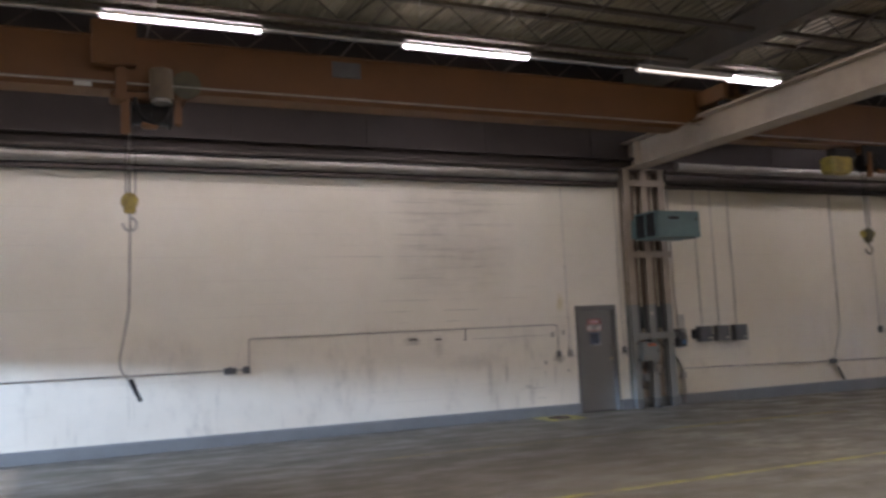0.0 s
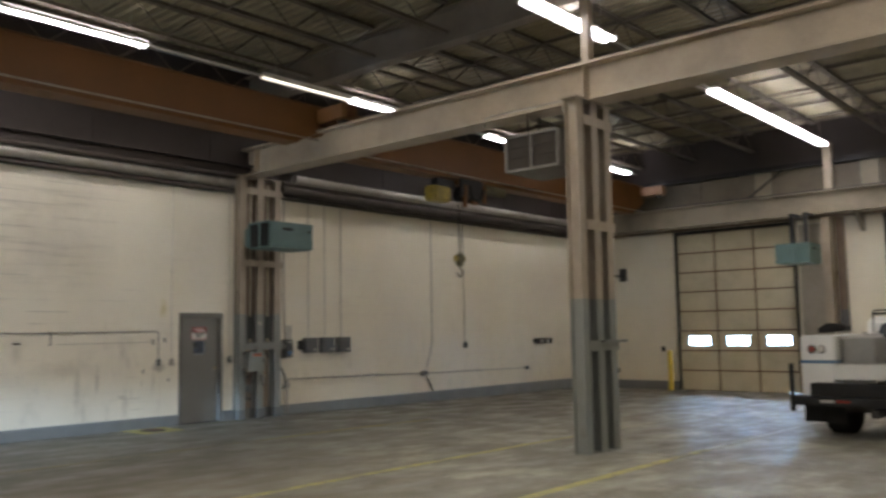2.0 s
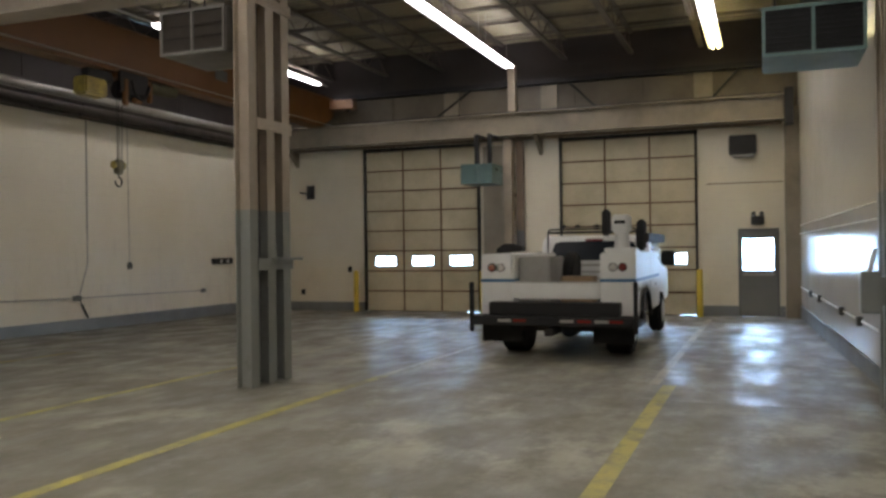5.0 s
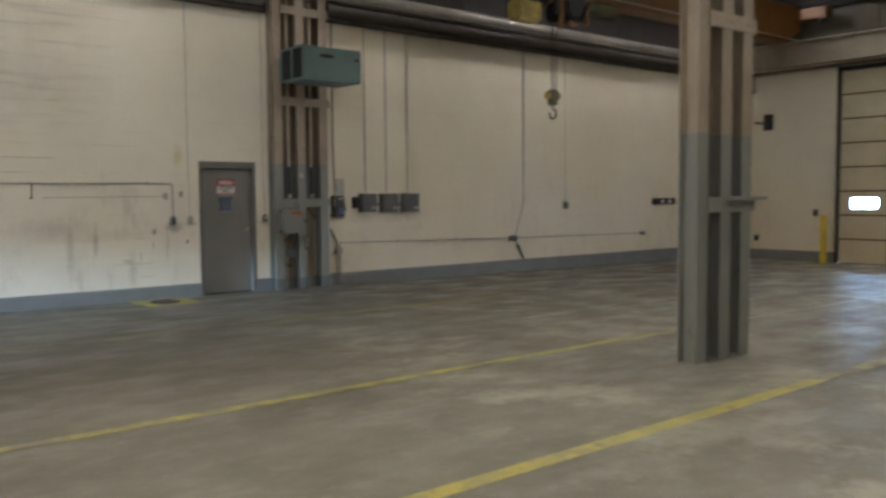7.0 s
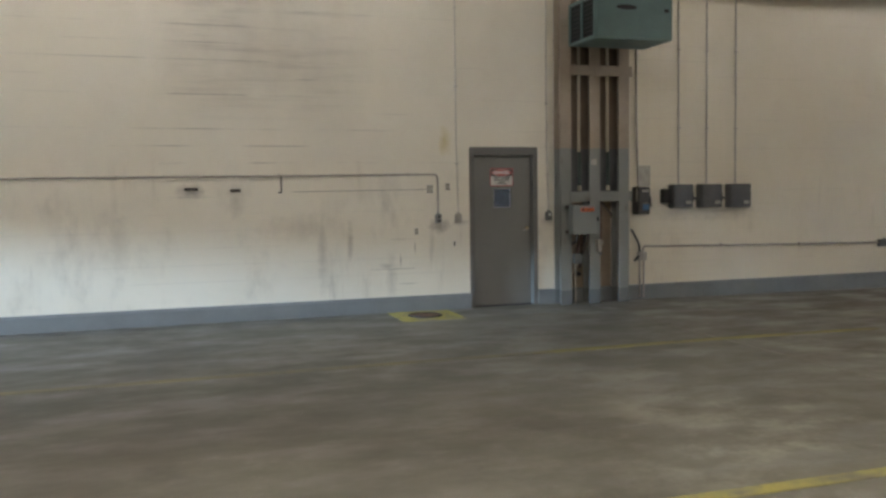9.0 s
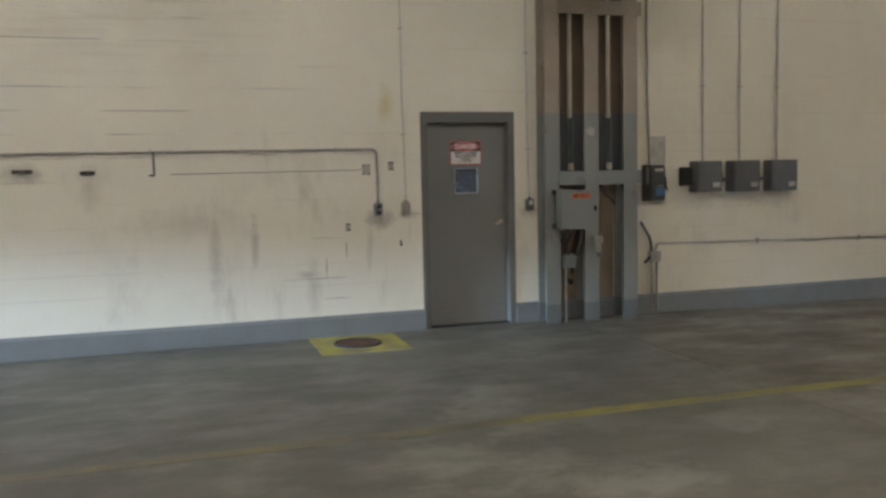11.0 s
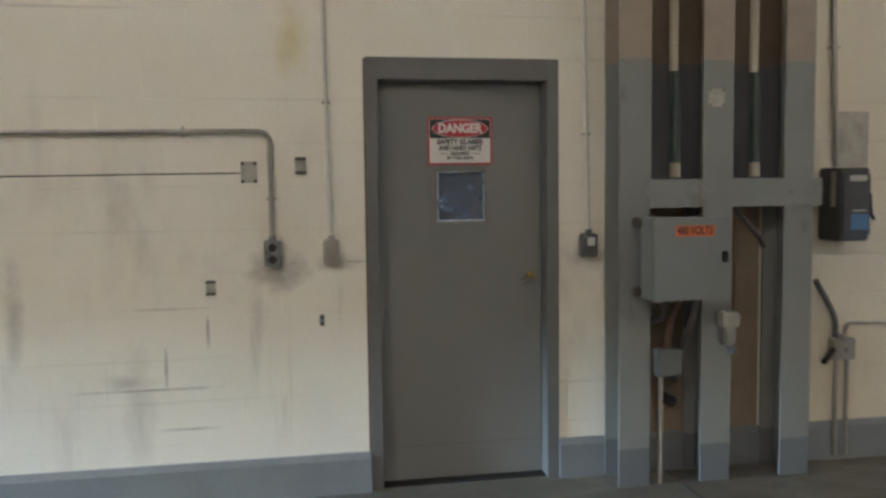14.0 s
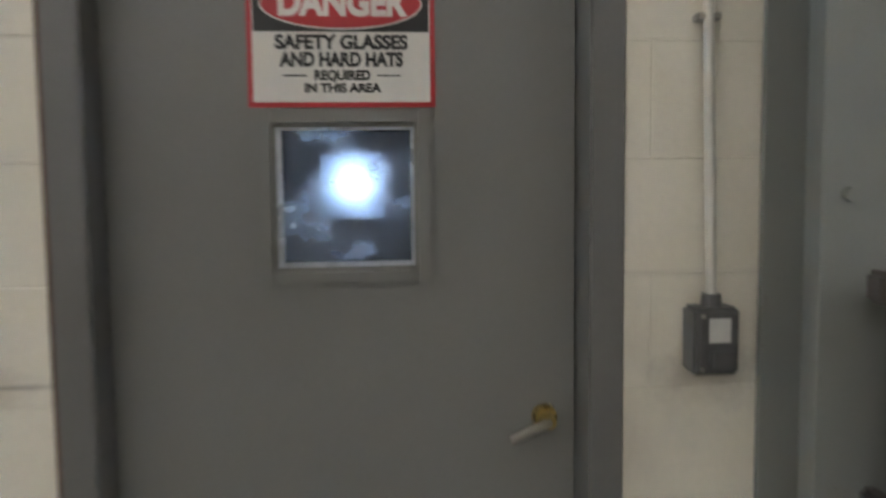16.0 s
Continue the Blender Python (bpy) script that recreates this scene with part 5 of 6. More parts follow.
conduit([(11.44, CY, 1.58), (11.41, CY, 2.4), (11.40, CY, 4.55)], 0.014, CONDUIT, ((11.415, 2.2, True), (11.405, 3.4, True)))
for x in (12.09, 12.555, 13.045):
    conduit([(x, CY, 1.60), (x - 0.01, CY, 4.55)], 0.013, DUSTY_PIPE, ((x, 2.4, True), (x - 0.005, 3.5, True)))
conduit([(11.51, CY, 0.64), (11.52, CY, 0.74), (11.7, CY, 0.735), (15.8, CY, 0.66), (20.2, CY, 0.62)], 0.013, CONDUIT, ((12.8, 0.715, False), (14.2, 0.689, False), (18.0, 0.64, False)))
conduit([(11.46, CY, 0.66), (11.44, CY - 0.02, 0.78), (11.30, CY - 0.05, 0.98)], 0.016, BOX_GREY, (), "grey flexible conduit behind the column")
for x in (11.455, 11.52):
    conduit([(x, CY - 0.012, 0.02), (x, CY - 0.012, 0.54)], 0.013, CONDUIT, ())
conduit([(16.13, CY, 4.55), (16.13, CY, 1.4), (15.88, CY, 0.7)], 0.018, DUSTY_PIPE, ((16.13, 3.4, True), (16.13, 2.2, True)), "grey cable drop down the block wall")
conduit([(17.41, CY, 4.55), (17.44, CY, 1.42)], 0.009, DUSTY_PIPE, ((17.425, 2.6, True),))
solid("cable_end", rod(bm_new(), (15.92, CY - 0.02, 0.52), (16.08, CY - 0.04, 0.22), 0.028, 0.022, seg=10), DARK, "black plug hanging at the end of a cable", "plug")
part("cord", tube(bm_new(), [(15.84, CY - 0.02, 0.62), (15.88, CY - 0.03, 0.57), (15.925, CY - 0.02, 0.51)], 0.010), DARK, bpy.data.objects["cable_end"])
switch_box(8.49, 1.132, 1.254, 0.078, GALVANISED, "dark grey outlet box with grimy cover", "outlet")
switch_box(8.765, 1.132, 1.252, 0.076, CONDUIT, "weathered grey switch box at a conduit's end")
switch_box(10.055, 1.135, 1.252, 0.082, BOX_GREY, "grey switch box with a pale label", "toggle")
switch_box(17.44, 1.25, 1.4, 0.11, BOX_GREY, "dark grey outlet box on the block wall", "outlet")
switch_box(2.40, 1.17, 1.28, 0.12, BOX_GREY, "dark junction box on the block wall")
switch_box(2.13, 1.17, 1.28, 0.20, BOX_GREY, "dark junction box on the block wall")
switch_box(15.80, 0.60, 0.71, 0.22, BOX_GREY, "dark junction box on the block wall")
switch_box(20.2, 0.57, 0.66, 0.16, BOX_GREY, "dark junction box on the block wall")
switch_box(11.49, 0.54, 0.66, 0.13, CONDUIT, "grey junction box with a lever beside the column")
solid("lever_handle", rod(bm_new(), (11.425, N - 0.05, 0.60), (11.33, N - 0.11, 0.55), 0.016, seg=10), BLACK_PLASTIC, "black lever handle on a junction box", "handle")

# hooks, stubs and old brackets
def bracket(x, z, w, h, d, mat, label, corners=False):
    t = thing("wall_bracket", label, "bracket", "old wall brackets")
    part("plate", box(bm_new(), x - w / 2, x + w / 2, N - 0.006, N - 0.0005, z - h / 2, z + h / 2, 0.002), mat, t)
    if corners:
        for dx in (-w / 2 + 0.008, w / 2 - 0.008):
            for dz in (-h / 2 + 0.008, h / 2 - 0.008):
                part("bolt", box(bm_new(), x + dx - 0.007, x + dx + 0.007, N - 0.012, N - 0.0062, z + dz - 0.007, z + dz + 0.007, 0.002), DARK, t)
        return
    for dz in (-h / 2 + 0.007, h / 2 - 0.007):
        part("lip", box(bm_new(), x - w / 2, x + w / 2, N - d, N - 0.0062, z + dz - 0.006, z + dz + 0.006, 0.001), DARK_PIPE, t)
    part("bolt", rod(bm_new(), (x, N - 0.0062, z), (x, N - 0.014, z), 0.006, seg=6), NICKEL, t)


OLD_CREAM = material("old_cream_metal", (0.40, 0.37, 0.31), 0.5, 0.1, (0.22, 0.20, 0.17), 12, 60, 0.7, 0.1)
bracket(8.39, 1.575, 0.075, 0.10, 0.016, OLD_CREAM, "blank paint-chipped plate with four dark bolts", True)
bracket(8.63, 1.605, 0.052, 0.078, 0.028, OLD_CREAM, "small empty bracket on the wall")
bracket(8.20, 1.035, 0.045, 0.07, 0.02, OLD_CREAM, "small empty bracket on the wall")
bracket(8.715, 0.86, 0.022, 0.055, 0.012, DARK, "small dark bracket on the wall")
bracket(5.43, 1.605, 0.16, 0.035, 0.03, DARK, "dark broken bracket on the wall")
bracket(5.94, 1.585, 0.12, 0.035, 0.03, DARK, "dark broken bracket on the wall")
# thin dark rod added to draw the crack line along the blocks
solid("thin_wall_line", rod(bm_new(), (6.62, N - 0.004, 1.562), (8.35, N - 0.004, 1.572), 0.003, seg=6), DARK_PIPE, "thin dark crack line along the block wall", "wire")
solid("wall_hook", tube(bm_new(), [(6.485, N - 0.03, 1.76), (6.485, N - 0.03, 1.60), (6.485, N - 0.04, 1.55), (6.445, N - 0.05, 1.56)], 0.009), DARK, "thin iron hook hanging below the conduit", "hook", smooth=True)

STARTER = material("starter_enamel", (0.05, 0.048, 0.045), 0.42, 0, (0.025, 0.024, 0.023), 7, 60, 0.6, 0.06)
# ---- switchgear on the wall and column ----
t = thing("motor_starter", "dark motor controller with a blue label beside the column", "electrical box")
part("body", box(bm_new(), 11.35, 11.535, N - 0.17, N - 0.0005, 1.19, 1.57, 0.01), STARTER, t)
part("front", box(bm_new(), 11.358, 11.527, N - 0.19, N - 0.171, 1.22, 1.54, 0.008), STARTER, t)
part("top_plate", box(bm_new(), 11.40, 11.50, N - 0.193, N - 0.1905, 1.50, 1.53), NICKEL, t)
part("side_handle", tube(bm_new(), [(11.536, N - 0.10, 1.46), (11.556, N - 0.14, 1.44), (11.556, N - 0.15, 1.33), (11.575, N - 0.15, 1.30)], 0.009), BLACK_PLASTIC, t, smooth=True)
part("hinge", rod(bm_new(), (11.335, N - 0.15, 1.37), (11.335, N - 0.15, 1.55), 0.012, seg=10), NICKEL, t)
part("blue_label", box(bm_new(), 11.41, 11.51, N - 0.193, N - 0.1905, 1.25, 1.33), BLUE_STRIPE, t)
part("bars", box(bm_new(), 11.42, 11.50, N - 0.193, N - 0.1905, 1.345, 1.352), OLD_CREAM, t)
part("backing", box(bm_new(), 11.45, 11.64, N - 0.0035, N - 0.0006, 1.575, 1.87), OLD_CREAM, t, "stained cream backing board")


def disconnect(x0, x1, z0, z1):
    t = thing("disconnect_switch", "dark grey electrical disconnect box on the block wall", "electrical box", "disconnect boxes")
    part("body", box(bm_new(), x0, x1, N - 0.15, N - 0.0005, z0, z1, 0.008), BOX_GREY, t)
    part("cover", box(bm_new(), x0 + 0.01, x1 - 0.01, N - 0.162, N - 0.151, z0 + 0.012, z1 - 0.012, 0.005), BOX_GREY, t)
    part("label", box(bm_new(), x1 - 0.13, x1 - 0.04, N - 0.1645, N - 0.1625, z0 + 0.05, z0 + 0.10), OLD_CREAM, t, "small worn paper label")
    part("handle", box(bm_new(), x1 + 0.001, x1 + 0.03, N - 0.12, N - 0.07, z0 + 0.08, z0 + 0.22, 0.008), DARK, t)


disconnect(11.93, 12.25, 1.27, 1.60)
disconnect(12.39, 12.73, 1.265, 1.60)
disconnect(12.88, 13.22, 1.26, 1.60)
t = thing("relay_box", "small dark box beside the disconnect boxes", "electrical box")
part("body", box(bm_new(), 11.80, 11.92, N - 0.10, N - 0.0005, 1.34, 1.54, 0.01), DARK, t)
for x0, x1 in ((12.25, 12.39), (12.73, 12.88)):
    conduit([(x0 - 0.05, N - 0.05, 1.40), (x1 + 0.05, N - 0.05, 1.40)], 0.02, BOX_GREY, (), "short grey nipple between two disconnect boxes")
t = thing("outlet_panel", "dark outlet panel with two pale sockets", "electrical box")
part("body", box(bm_new(), 20.6, 21.46, N - 0.10, N - 0.0005, 1.30, 1.46, 0.01), DARK, t)
for x in (20.9, 21.2):
    part("socket", rod(bm_new(), (x, N - 0.101, 1.38), (x, N - 0.11, 1.38), 0.055, seg=16), PALE_PLASTIC, t)

panel = thing("electrical_cabinet", "grey electrical cabinet with an orange voltage label", "electrical box")
bx0, bx1, by0, by1, bz0, bz1 = 10.22, 10.606, 13.20, 13.36, 0.955, 1.34
part("body", box(bm_new(), bx0, bx1, by0 + 0.014, by1, bz0, bz1, 0.006), PANEL_GREY, panel)
pd = part("cabinet_door", box(bm_new(), bx0 - 0.002, bx1 + 0.002, by0, by0 + 0.0135, bz0 - 0.002, bz1 + 0.002, 0.004), PANEL_GREY, panel)
part("latch", box(bm_new(), bx1 - 0.05, bx1 - 0.024, by0 - 0.014, by0 - 0.0005, 1.13, 1.18, 0.003), BLACK_PLASTIC, pd)
vl = part("label", box(bm_new(), 10.322, 10.518, by0 - 0.0012, by0 - 0.0002, 1.254, 1.304), LABEL_ORANGE, pd, "orange voltage label")
lettering("lettering", "480 VOLTS", 0.052, SIGN_BLACK, vl, Matrix.Translation((10.42, by0 - 0.0018, 1.279)) @ FACE, 0.176, 0.022)
for z in (0.985, 1.315):
    part("mount_lug", box(bm_new(), bx0 - 0.035, bx0 - 0.003, by1 - 0.03, by1 + 0.02, z - 0.025, z + 0.025, 0.008), DARK_PIPE, panel)
part("back_spacer", box(bm_new(), bx0 + 0.05, bx1 - 0.05, by1 + 0.0005, 13.429, bz0 + 0.05, bz1 - 0.05), DARK, panel)
SMALL_BOX_GREY = material("small_box_grey", (0.12, 0.125, 0.115), 0.45, 0, (0.08, 0.08, 0.075), 5, 60, 0.4, 0.04)
for x, z in ((10.35, 0.70), (10.50, 0.48)):
    part("drop_conduit", tube(bm_new(), [(x, 13.34, bz0), (x, 13.36, bz0 - 0.1), (x, 13.56, z + 0.1), (x, 13.57, z)], 0.017), DARK_PIPE, panel, smooth=True)
t = thing("small_junction_box", "small grey junction box low on the column", "electrical box")
part("body", box(bm_new(), 10.33, 10.46, 13.39, 13.46, 0.55, 0.685, 0.008), SMALL_BOX_GREY, t)
part("drop_pipe", tube(bm_new(), [(10.37, 13.45, 0.0), (10.37, 13.45, 0.55)], 0.011), OLD_CREAM, t, smooth=True)
part("feed_pipe", tube(bm_new(), [(10.39, 13.43, 0.685), (10.40, 13.42, 0.80), (10.41, 13.33, 0.953)], 0.015), RUST, t, smooth=True)
t = thing("wall_outlet", "white weatherproof outlet with an open cover on the column", "outlet")
part("body", box(bm_new(), 10.665, 10.73, 13.365, 13.429, 0.70, 0.785, 0.01), NICKEL, t)
part("cover", box(bm_new(), 10.655, 10.742, 13.35, 13.429, 0.787, 0.865, 0.008), OLD_CREAM, t)
part("plug", rod(bm_new(), (10.70, 13.38, 0.699), (10.715, 13.37, 0.66), 0.02, seg=12), BOX_GREY, t)
t = thing("data_plate", "small cream notice plate screwed to the column", "plate")
part("plate", box(bm_new(), 10.60, 10.685, 13.425, 13.4295, 1.872, 1.958), OLD_CREAM, t)
for x in (10.608, 10.677):
    for z in (1.88, 1.95):
        part("screw", rod(bm_new(), (x, 13.425, z), (x, 13.421, z), 0.005, seg=8), DARK, t)
part("bolt_stub", rod(bm_new(), (10.45, 13.6, 0.40), (10.45, 13.5, 0.40), 0.03, seg=12), DARK, north_column)
part("wall_lining", box(bm_new(), 10.31, 11.01, N - 0.005, N - 0.001, 0.2, 4.5), material("brown_lining", (0.25, 0.19, 0.13), 0.6, 0, (0.14, 0.105, 0.075), 2.2, 40, 0.7, 0.1), north_column, "brown stained wall behind the column")
tube_bm = tube(bm_new(), [(10.78, 13.52, 1.39), (10.82, 13.50, 1.33), (10.93, 13.5, 1.22), (10.95, 13.5, 1.17)], 0.014)
part("loose_cable", tube_bm, DARK_PIPE, north_column, smooth=True)
part("inner_pipe", tube(bm_new(), [(10.78, 13.52, 0.85), (10.78, 13.52, 1.36)], 0.02), RUST, north_column, smooth=True)

# ---- unit heaters ----
def unit_heater(x0, x1, y0, y1, z0, z1, label, grille="west", hang=()):
    skin = HEATER_GREY if grille == "grey" else TEAL
    t = thing("unit_heater", label, "heater", "unit heaters")
    part("cabinet", box(bm_new(), x0 + 0.02, x1, y0, y1, z0, z1, 0.015), skin, t)
    w = (y1 - y0 - 0.09) / 2
    bm = bm_new()
    for k in ((y0, y0 + 0.03), (y0 + 0.03 + w, y0 + 0.06 + w), (y1 - 0.03, y1)):
        box(bm, x0 - 0.012, x0 + 0.019, k[0], k[1], z0, z1, 0.003)
    for k in ((z0, z0 + 0.03), (z1 - 0.03, z1)):
        for j in (0, 1):
            a = y0 + 0.03 + j * (w + 0.03)
            box(bm, x0 - 0.010, x0 + 0.019, a, a + w, *k)
    part("grille_frame", bm, skin, t)
    for j in (0, 1):
        a = y0 + 0.03 + j * (w + 0.03)
        part("grille_back", box(bm_new(), x0 + 0.010, x0 + 0.0195, a + 0.001, a + w - 0.001, z0 + 0.031, z1 - 0.031), TEAL if grille == "teal" else SCREEN if grille == "grey" else BLACK_PLASTIC, t)
        n = 4 if grille == "grey" else 9
        for i in range(n):
            z = z0 + 0.045 + (z1 - z0 - 0.09) * i / (n - 1)
            part("louvre", prism(bm_new(), [(x0 - 0.004, z - 0.012), (x0 - 0.002, z - 0.012), (x0 + 0.009, z + 0.008), (x0 + 0.007, z + 0.008)], "y", a + 0.002, a + w - 0.002), BLACK_PLASTIC if grille == "dark" else TEAL if grille == "teal" else SCREEN, t)
    cxm = x0 + (x1 - x0) * 0.4
    bm = bm_new()
    prism(bm, [(cxm + 0.14 * math.cos(a), (z0 + z1) / 2 + 0.12 + 0.03 * math.sin(a)) for a in [2 * math.pi * i / 20 for i in range(20)]], "y", y0 - 0.006, y0 - 0.0005)
    part("badge", bm, DARK, t)
    part("access_seam", box(bm_new(), x1 - 0.12, x1 - 0.06, y0 - 0.006, y0 - 0.0005, (z0 + z1) / 2 + 0.08, (z0 + z1) / 2 + 0.12), DARK, t)
    for x, y, zt in hang:
        part("hanger", rod(bm_new(), (x, y, z1 - 0.002), (x, y, zt), 0.012, seg=8), DARK, t)
    return t


h = unit_heater(10.12, 11.20, 12.42, 13.10, 3.37, 3.89, "teal unit heater mounted high on the wall column", "dark")
for x in (10.3, 11.0):
    part("support_arm", box(bm_new(), x - 0.03, x + 0.03, 13.101, 13.428, 3.45, 3.82), TEAL, h)
h = unit_heater(9.92, 10.85, 5.62, 6.55, 3.98, 4.52, "dull grey unit heater hung beside the free column", "grey", ((10.3, 6.4, 4.919), (10.6, 6.4, 4.919)))
h = unit_heater(10.32, 11.2, -1.2, -0.28, 3.42, 3.9, "teal unit heater hung at the south column", "dark", ((10.45, -0.4, 4.919), (10.6, -0.4, 4.919)))
h = unit_heater(21.6, 22.5, 6.02, 6.85, 3.25, 3.75, "teal unit heater hung below the east runway", "teal")
for y in (6.3, 6.65):
    part("hanger", box(bm_new(), 22.25, 22.33, y - 0.05, y + 0.05, 3.749, 4.579), DARK, h)
    part("hanger_arm", box(bm_new(), 22.25, 22.9, y - 0.04, y + 0.04, 4.53, 4.579), DARK, h)

# ---- east end ----
def bollard(y):
    t = thing("bollard", "yellow steel bollard guarding an overhead door", "bollard", "door bollards")
    z = floor_z(23.15)
    bm = rod(bm_new(), (23.15, y, z), (23.15, y, 1.02), 0.075, seg=20)
    bmesh.ops.create_uvsphere(bm, u_segments=20, v_segments=8, radius=0.074, matrix=Matrix.Translation((23.15, y, 1.02)) @ Matrix.Diagonal((1, 1, 0.5, 1)))
    part("post", bm, YELLOW, t, smooth=True)


for y in (10.6, 6.82, 1.22):
    bollard(y)
duct = thing("exhaust_duct", "beige vertical duct between the overhead doors", "duct")
part("riser", box(bm_new(), 22.99, 23.24, 5.93, 6.14, 1.75, 4.49, 0.01), GIRDER, duct)
# shadow at the riser's right side, put in as a dark brown strip
part("riser_shade_strip", box(bm_new(), 23.3, 23.49, 5.70, 5.90, 1.6, 4.6, 0.005), BROWN_PLATE, duct)
part("upper_riser", box(bm_new(), 23.19, 23.4, 5.86, 6.06, 4.76, 6.5, 0.01), GIRDER, duct)
part("hood", prism(bm_new(), [(5.65, 1.55), (5.65, 1.68), (5.93, 1.75), (6.14, 1.75), (6.35, 1.62), (6.35, 1.5)], "x", 22.95, 23.3), DARK, duct)
part("support", box(bm_new(), 23.24, 23.5, 5.95, 6.1, 3.0, 3.1), GIRDER, duct)
pier = solid("door_pier", box(bm_new(), WALL_E - 0.10, WALL_E - 0.002, 6.1, 6.85, -0.1, 4.4, 0.01), material("pier_brown", (0.33, 0.29, 0.23), 0.6, 0, (0.22, 0.19, 0.15), 1.4, 40, 0.6, 0.1), "dull beige steel pier between the overhead doors", "pier", kind="structure")
fan = thing("wall_fan", "dark wall fan with a pale lower lip", "fan")
part("housing", box(bm_new(), WALL_E - 0.28, WALL_E - 0.0005, -0.13, 0.51, 3.82, 4.3, 0.03), DARK, fan)
part("lip", box(bm_new(), WALL_E - 0.32, WALL_E - 0.02, -0.07, 0.43, 3.76, 3.815, 0.01), TARP_GREY, fan)
for i in range(6):
    part("slat", box(bm_new(), WALL_E - 0.295, WALL_E - 0.281, -0.09, 0.47, 3.86 + 0.07 * i, 3.89 + 0.07 * i), DARK, fan)
ex = thing("exit_light", "dark emergency light box above the exit door", "emergency light")
part("body", box(bm_new(), WALL_E - 0.12, WALL_E - 0.0005, -0.28, 0.02, 2.12, 2.34, 0.01), DARK, ex)
for y in (-0.22, -0.04):
    part("lamp_head", rod(bm_new(), (WALL_E - 0.08, y, 2.341), (WALL_E - 0.16, y, 2.40), 0.05, seg=14), BOX_GREY, ex)
arm = thing("wall_bracket", "dark bracket arm on the end wall near the corner", "bracket")
part("arm", box(bm_new(), WALL_E - 0.6, WALL_E - 0.0005, 12.2, 12.26, 3.28, 3.33, 0.005), DARK, arm)
part("plate", box(bm_new(), WALL_E - 0.02, WALL_E - 0.0004, 12.1, 12.36, 3.15, 3.55, 0.004), DARK, arm)
for y in (10.95, 12.5):
    t = thing("switch_box", "small dark switch box on the end wall", "switch box", "end wall switches")
    part("body", box(bm_new(), WALL_E - 0.07, WALL_E - 0.0005, y - 0.05, y + 0.05, 1.0 if y < 11 else 0.35, 1.16 if y < 11 else 0.5, 0.006), DARK, t)
for y0, y1 in ((8.3, 7.1), (3.6, 4.5), (1.0, 0.2)):
    solid("roof_brace", rod(bm_new(), (23.2, y0, 5.1), (23.4, y1, 6.0), 0.025, seg=8), DARK, "thin dark diagonal brace above the end runway", "brace", "end braces")
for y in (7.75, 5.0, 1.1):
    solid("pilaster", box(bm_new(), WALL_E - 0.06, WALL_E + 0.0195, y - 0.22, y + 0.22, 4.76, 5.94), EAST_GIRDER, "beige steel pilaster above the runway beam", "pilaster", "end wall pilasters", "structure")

# ---- manhole in its painted square ----
mh = thing("manhole", "rusty round manhole cover in a yellow painted square", "manhole")
part("painted_square", box(bm_new(), 7.78, 8.58, 12.79, 13.60, 0.0005, 0.0035), MANHOLE_PAINT, mh, "worn yellow paint on concrete")
part("cover", rod(bm_new(), (8.165, 13.2, 0.001), (8.165, 13.2, 0.010), 0.19, 0.185, seg=40), RUST, mh)
part("rim", tube(bm_new(), [(8.165 + 0.205 * math.cos(a), 13.2 + 0.205 * math.sin(a), 0.004) for a in [2 * math.pi * i / 40 for i in range(41)]], 0.014, 6), DARK, mh, "dark iron rim")
bm = bm_new()
for i in range(5):
    box(bm, 8.065, 8.265, 13.10 + 0.045 * i, 13.115 + 0.045 * i, 0.0101, 0.013)
part("tread", bm, RUST, mh)

# ---- south side near the column ----
t = thing("bent_duct", "grey bent pipes at the end of the crane runway", "pipe")
for x, y, r in ((10.15, -0.9, 0.05), (10.4, -1.12, 0.06), (10.7, -1.0, 0.045)):
    part("pipe", tube(bm_new(), [(x, y + 0.5, 4.88 - r), (x, y + 0.1, 4.86 - r), (x, y - 0.05, 4.65), (x, y - 0.05, 3.9)], r), DARK_PIPE if r > 0.055 else HEATER_GREY, t, smooth=True)
part("junction", box(bm_new(), 10.05, 10.3, -0.62, -0.4, 4.74, 4.918, 0.01), HEATER_GREY, t)
solid("south_post", box(bm_new(), 10.3, 10.6, -1.5, -1.2, 4.921, 6.45, 0.01), TWO_TONE, "tan steel post above the south column", "post", kind="structure")
t = thing("hose_reel", "grey industrial reel with a motor on the south wall", "reel")
part("drum", rod(bm_new(), (8.35, -1.58, 2.45), (8.35, -1.24, 2.45), 0.22, seg=28), PANEL_GREY, t, smooth=True)
for y in (-1.6, -1.24):
    part("flange", rod(bm_new(), (8.35, y, 2.45), (8.35, y + 0.02, 2.45), 0.25, seg=28), PANEL_GREY, t, smooth=True)
part("motor", rod(bm_new(), (8.62, -1.4, 2.6), (9.0, -1.4, 2.6), 0.13, 0.12, seg=20), PANEL_GREY, t, smooth=True)
part("mount", box(bm_new(), 8.2, 8.9, -1.598, -1.57, 2.3, 2.66, 0.006), PANEL_GREY, t)
t = thing("horn", "grey signal horn on the south wall", "horn")
part("bell", rod(bm_new(), (7.5, -1.5, 2.97), (7.97, -1.45, 2.97), 0.05, 0.15, seg=20), PANEL_GREY, t, smooth=True)
part("mount", box(bm_new(), 7.3, 7.52, -1.648, -1.45, 2.89, 3.05, 0.02), PANEL_GREY, t)
t = thing("control_box", "grey control box on the south column", "electrical box")
part("body", box(bm_new(), 9.85, 10.03, -1.23, -1.07, 0.98, 1.35, 0.01), PANEL_GREY, t)
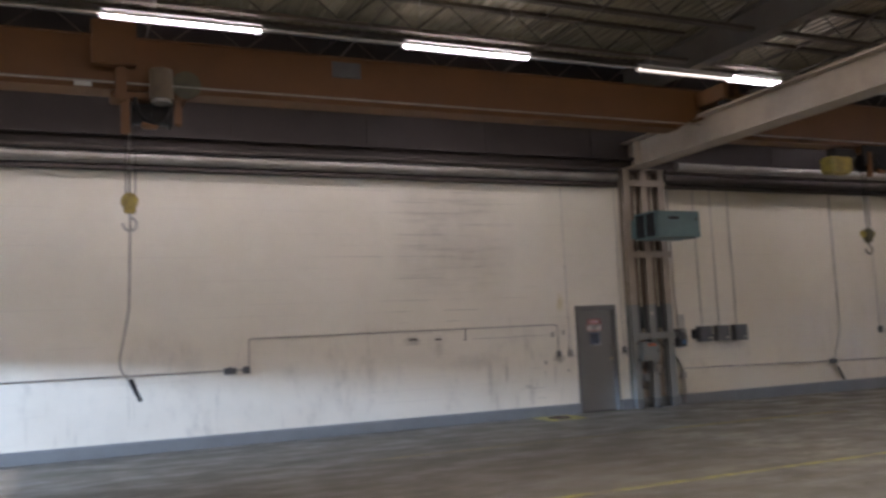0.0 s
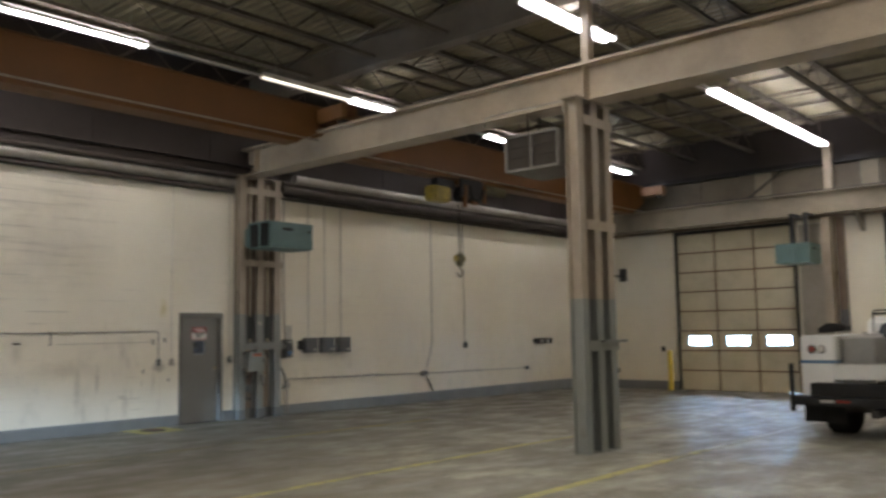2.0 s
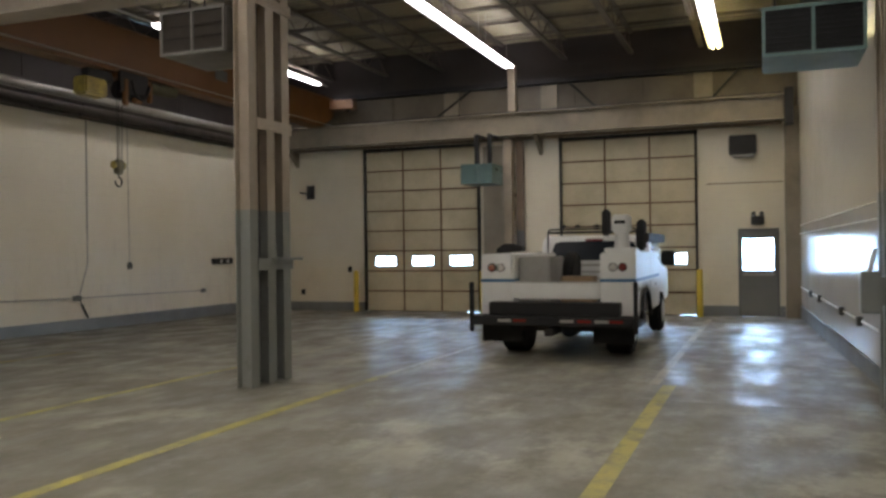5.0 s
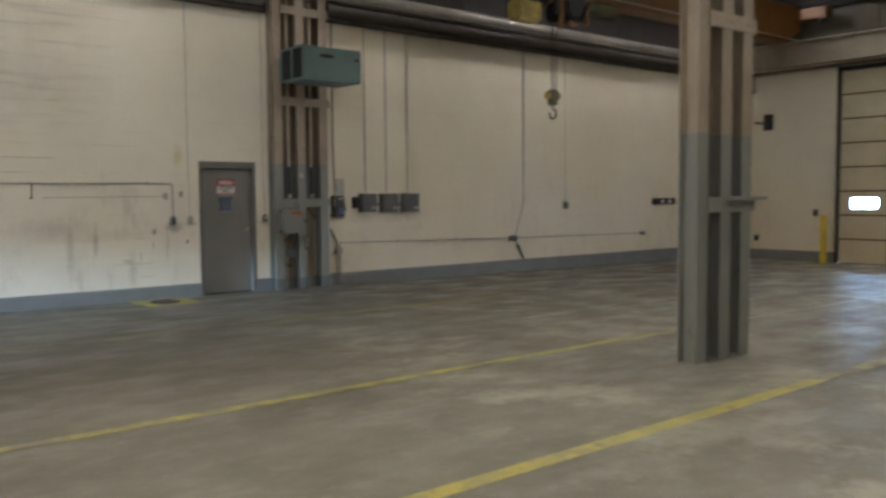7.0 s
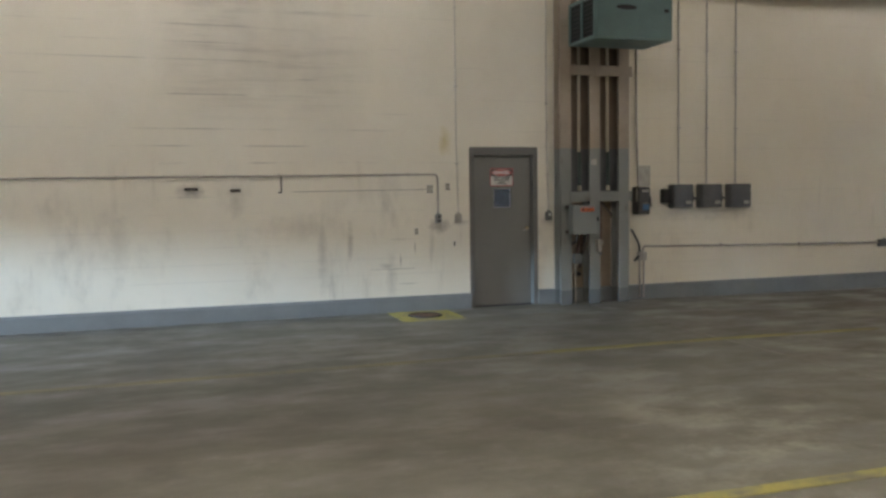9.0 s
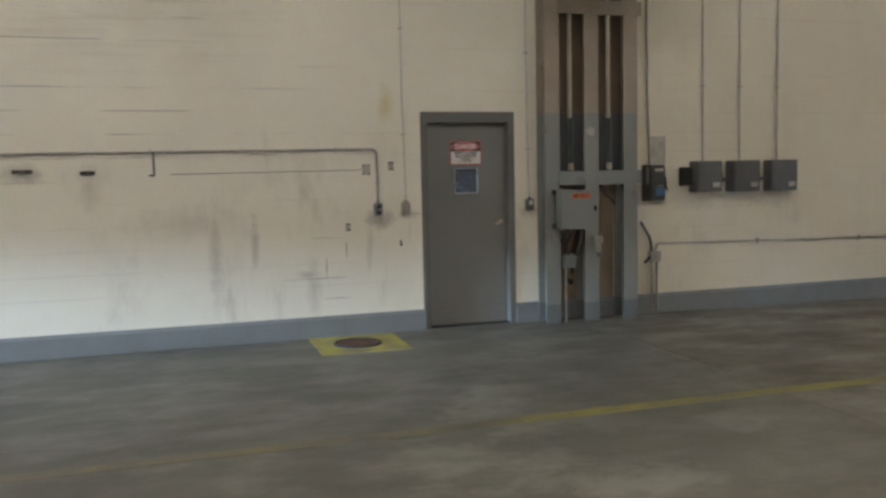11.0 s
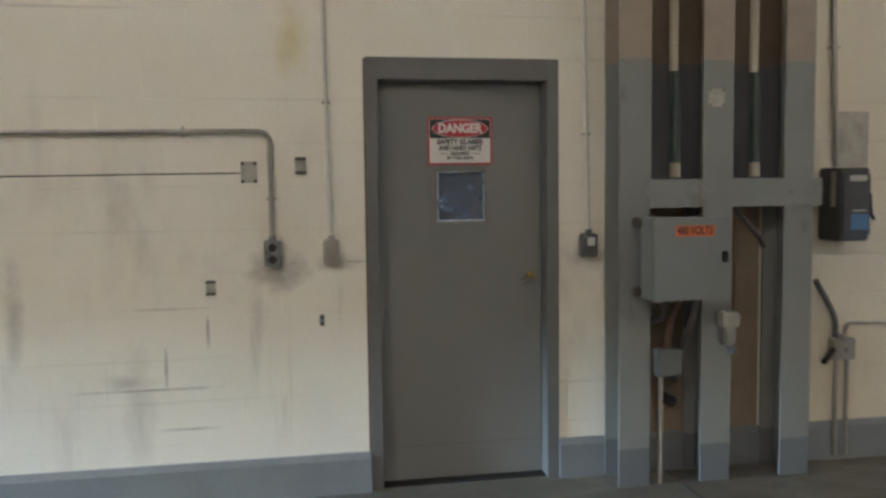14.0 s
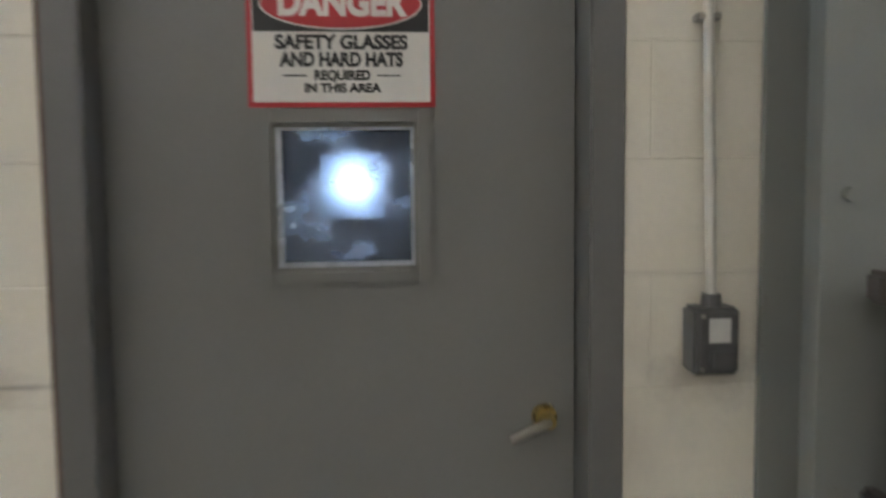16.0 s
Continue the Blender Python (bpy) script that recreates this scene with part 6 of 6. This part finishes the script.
part("mount", box(bm_new(), 9.9, 10.03, -1.33, -1.231, 1.05, 1.3), PANEL_GREY, t)
part("conduit", rod(bm_new(), (9.94, -1.15, 1.351), (9.94, -1.2, 1.55), 0.02, seg=10), PALE_PLASTIC, t)
t = thing("window_1", "dark framed window in the south wall", "window", kind="structure")
t.matrix_world = pose(8.7, south_y(8.7), 0, 0, 0, math.degrees(math.atan(0.037)))
part("window_frame", box(bm_new(), -0.8, 0.75, 0.001, 0.05, 0.95, 2.2, 0.006), FRAME_GREY, t)
part("pane", box(bm_new(), -0.72, 0.67, 0.0505, 0.054, 1.03, 2.12), CAB_GLASS, t)
part("canopy", box(bm_new(), -0.85, 0.82, 0.002, 0.22, 2.205, 2.26, 0.01), FRAME_GREY, t, "grey ledge above the window")
# upper two runs are ledges, drawn pale for the light they catch; lowest is conduit
for z, x0, r in ((1.88, 11.2, 0.012), (2.07, 11.2, 0.012), (0.62, 11.2, 0.014)):
    t = thing("conduit", "thin cream run along the south wall", "conduit", "south wall conduits")
    part("pipe", tube(bm_new(), [(x0, south_y(x0) + r + 0.004, z), (17.0, south_y(17.0) + r + 0.004, z), (23.0, south_y(23.0) + r + 0.004, z)], r, 8), PAINTED_PIPE, t, smooth=True)
    for x in (13.5, 15.3, 18.5, 20.2):
        if z < 1:
            part("junction_box", box(bm_new(), x - 0.08, x + 0.08, south_y(x) + 0.006, south_y(x) + 0.075, z - 0.06, z + 0.06, 0.006), BOX_GREY, t)

# ---- the blocks of the north wall ----
COURSE, BLOCK, Z_FIRST = 0.203, 0.406, 0.09
ch, dp = 0.003, 0.0015


def block_mesh(w, h):
    me = bpy.data.meshes.new("block")
    vs = [(0, dp, 0), (w, dp, 0), (w, dp, h), (0, dp, h), (ch, 0, ch), (w - ch, 0, ch), (w - ch, 0, h - ch), (ch, 0, h - ch)]
    fs = [(4, 5, 6, 7), (0, 1, 5, 4), (1, 2, 6, 5), (2, 3, 7, 6), (3, 0, 4, 7)]
    me.from_pydata(vs, [], fs)
    me.materials.append(WHITE_WALL)
    return me


shared, far_v, far_f = {}, [], []
row = 0
z = Z_FIRST
while z < 4.56:
    h = min(COURSE, 4.56 - z)
    x = DX0 - BLOCK * 60 - (BLOCK / 2 if row % 2 else 0)
    while x < WALL_E:
        a, b = max(x, WALL_W), min(x + BLOCK, WALL_E)
        spans = [(a, b)]
        if z + 0.01 < DTOP:
            spans = [(p, q) for p, q in ((a, min(b, DX0)), (max(a, DX1), b)) if q - p > 0.02]
        for p, q in spans:
            if q - p < 0.02:
                continue
            if 5.2 < p < 12.3 and z < 2.9:
                key = (round(q - p, 3), round(h, 3))
                if key not in shared:
                    shared[key] = block_mesh(q - p, h)
                ob = new("block", shared[key])
                ob.location = (p, WALL_N - 0.0006 * random.random(), z)
                ob.parent = wall_north
            else:
                i = len(far_v)
                w, hh = q - p, h
                far_v += [(p + u, WALL_N + y, z + v) for u, y, v in ((0, dp, 0), (w, dp, 0), (w, dp, hh), (0, dp, hh), (ch, 0, ch), (w - ch, 0, ch), (w - ch, 0, hh - ch), (ch, 0, hh - ch))]
                far_f += [tuple(i + k for k in f) for f in ((4, 5, 6, 7), (0, 1, 5, 4), (1, 2, 6, 5), (2, 3, 7, 6), (3, 0, 4, 7))]
        x += BLOCK
    z += COURSE
    row += 1
me = bpy.data.meshes.new("far_blocks")
me.from_pydata(far_v, [], far_f)
me.materials.append(WHITE_WALL)
ob = new("far_blocks", me)
ob.parent = wall_north
tagged(ob, kind="stuff")

# ---- glowing sheet added as the daylight beyond the east doors ----
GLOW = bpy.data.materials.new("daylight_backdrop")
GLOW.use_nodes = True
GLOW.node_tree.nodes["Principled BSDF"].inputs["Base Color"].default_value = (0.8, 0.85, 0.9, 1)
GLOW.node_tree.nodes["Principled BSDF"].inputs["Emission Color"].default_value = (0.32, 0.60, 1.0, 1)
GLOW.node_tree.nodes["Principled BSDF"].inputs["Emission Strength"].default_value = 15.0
solid("backdrop", box(bm_new(), 78, 78.2, -70, 90, -0.4, 30), GLOW, "glowing sheet that stands in for daylight beyond the doors", "backdrop", kind="structure")
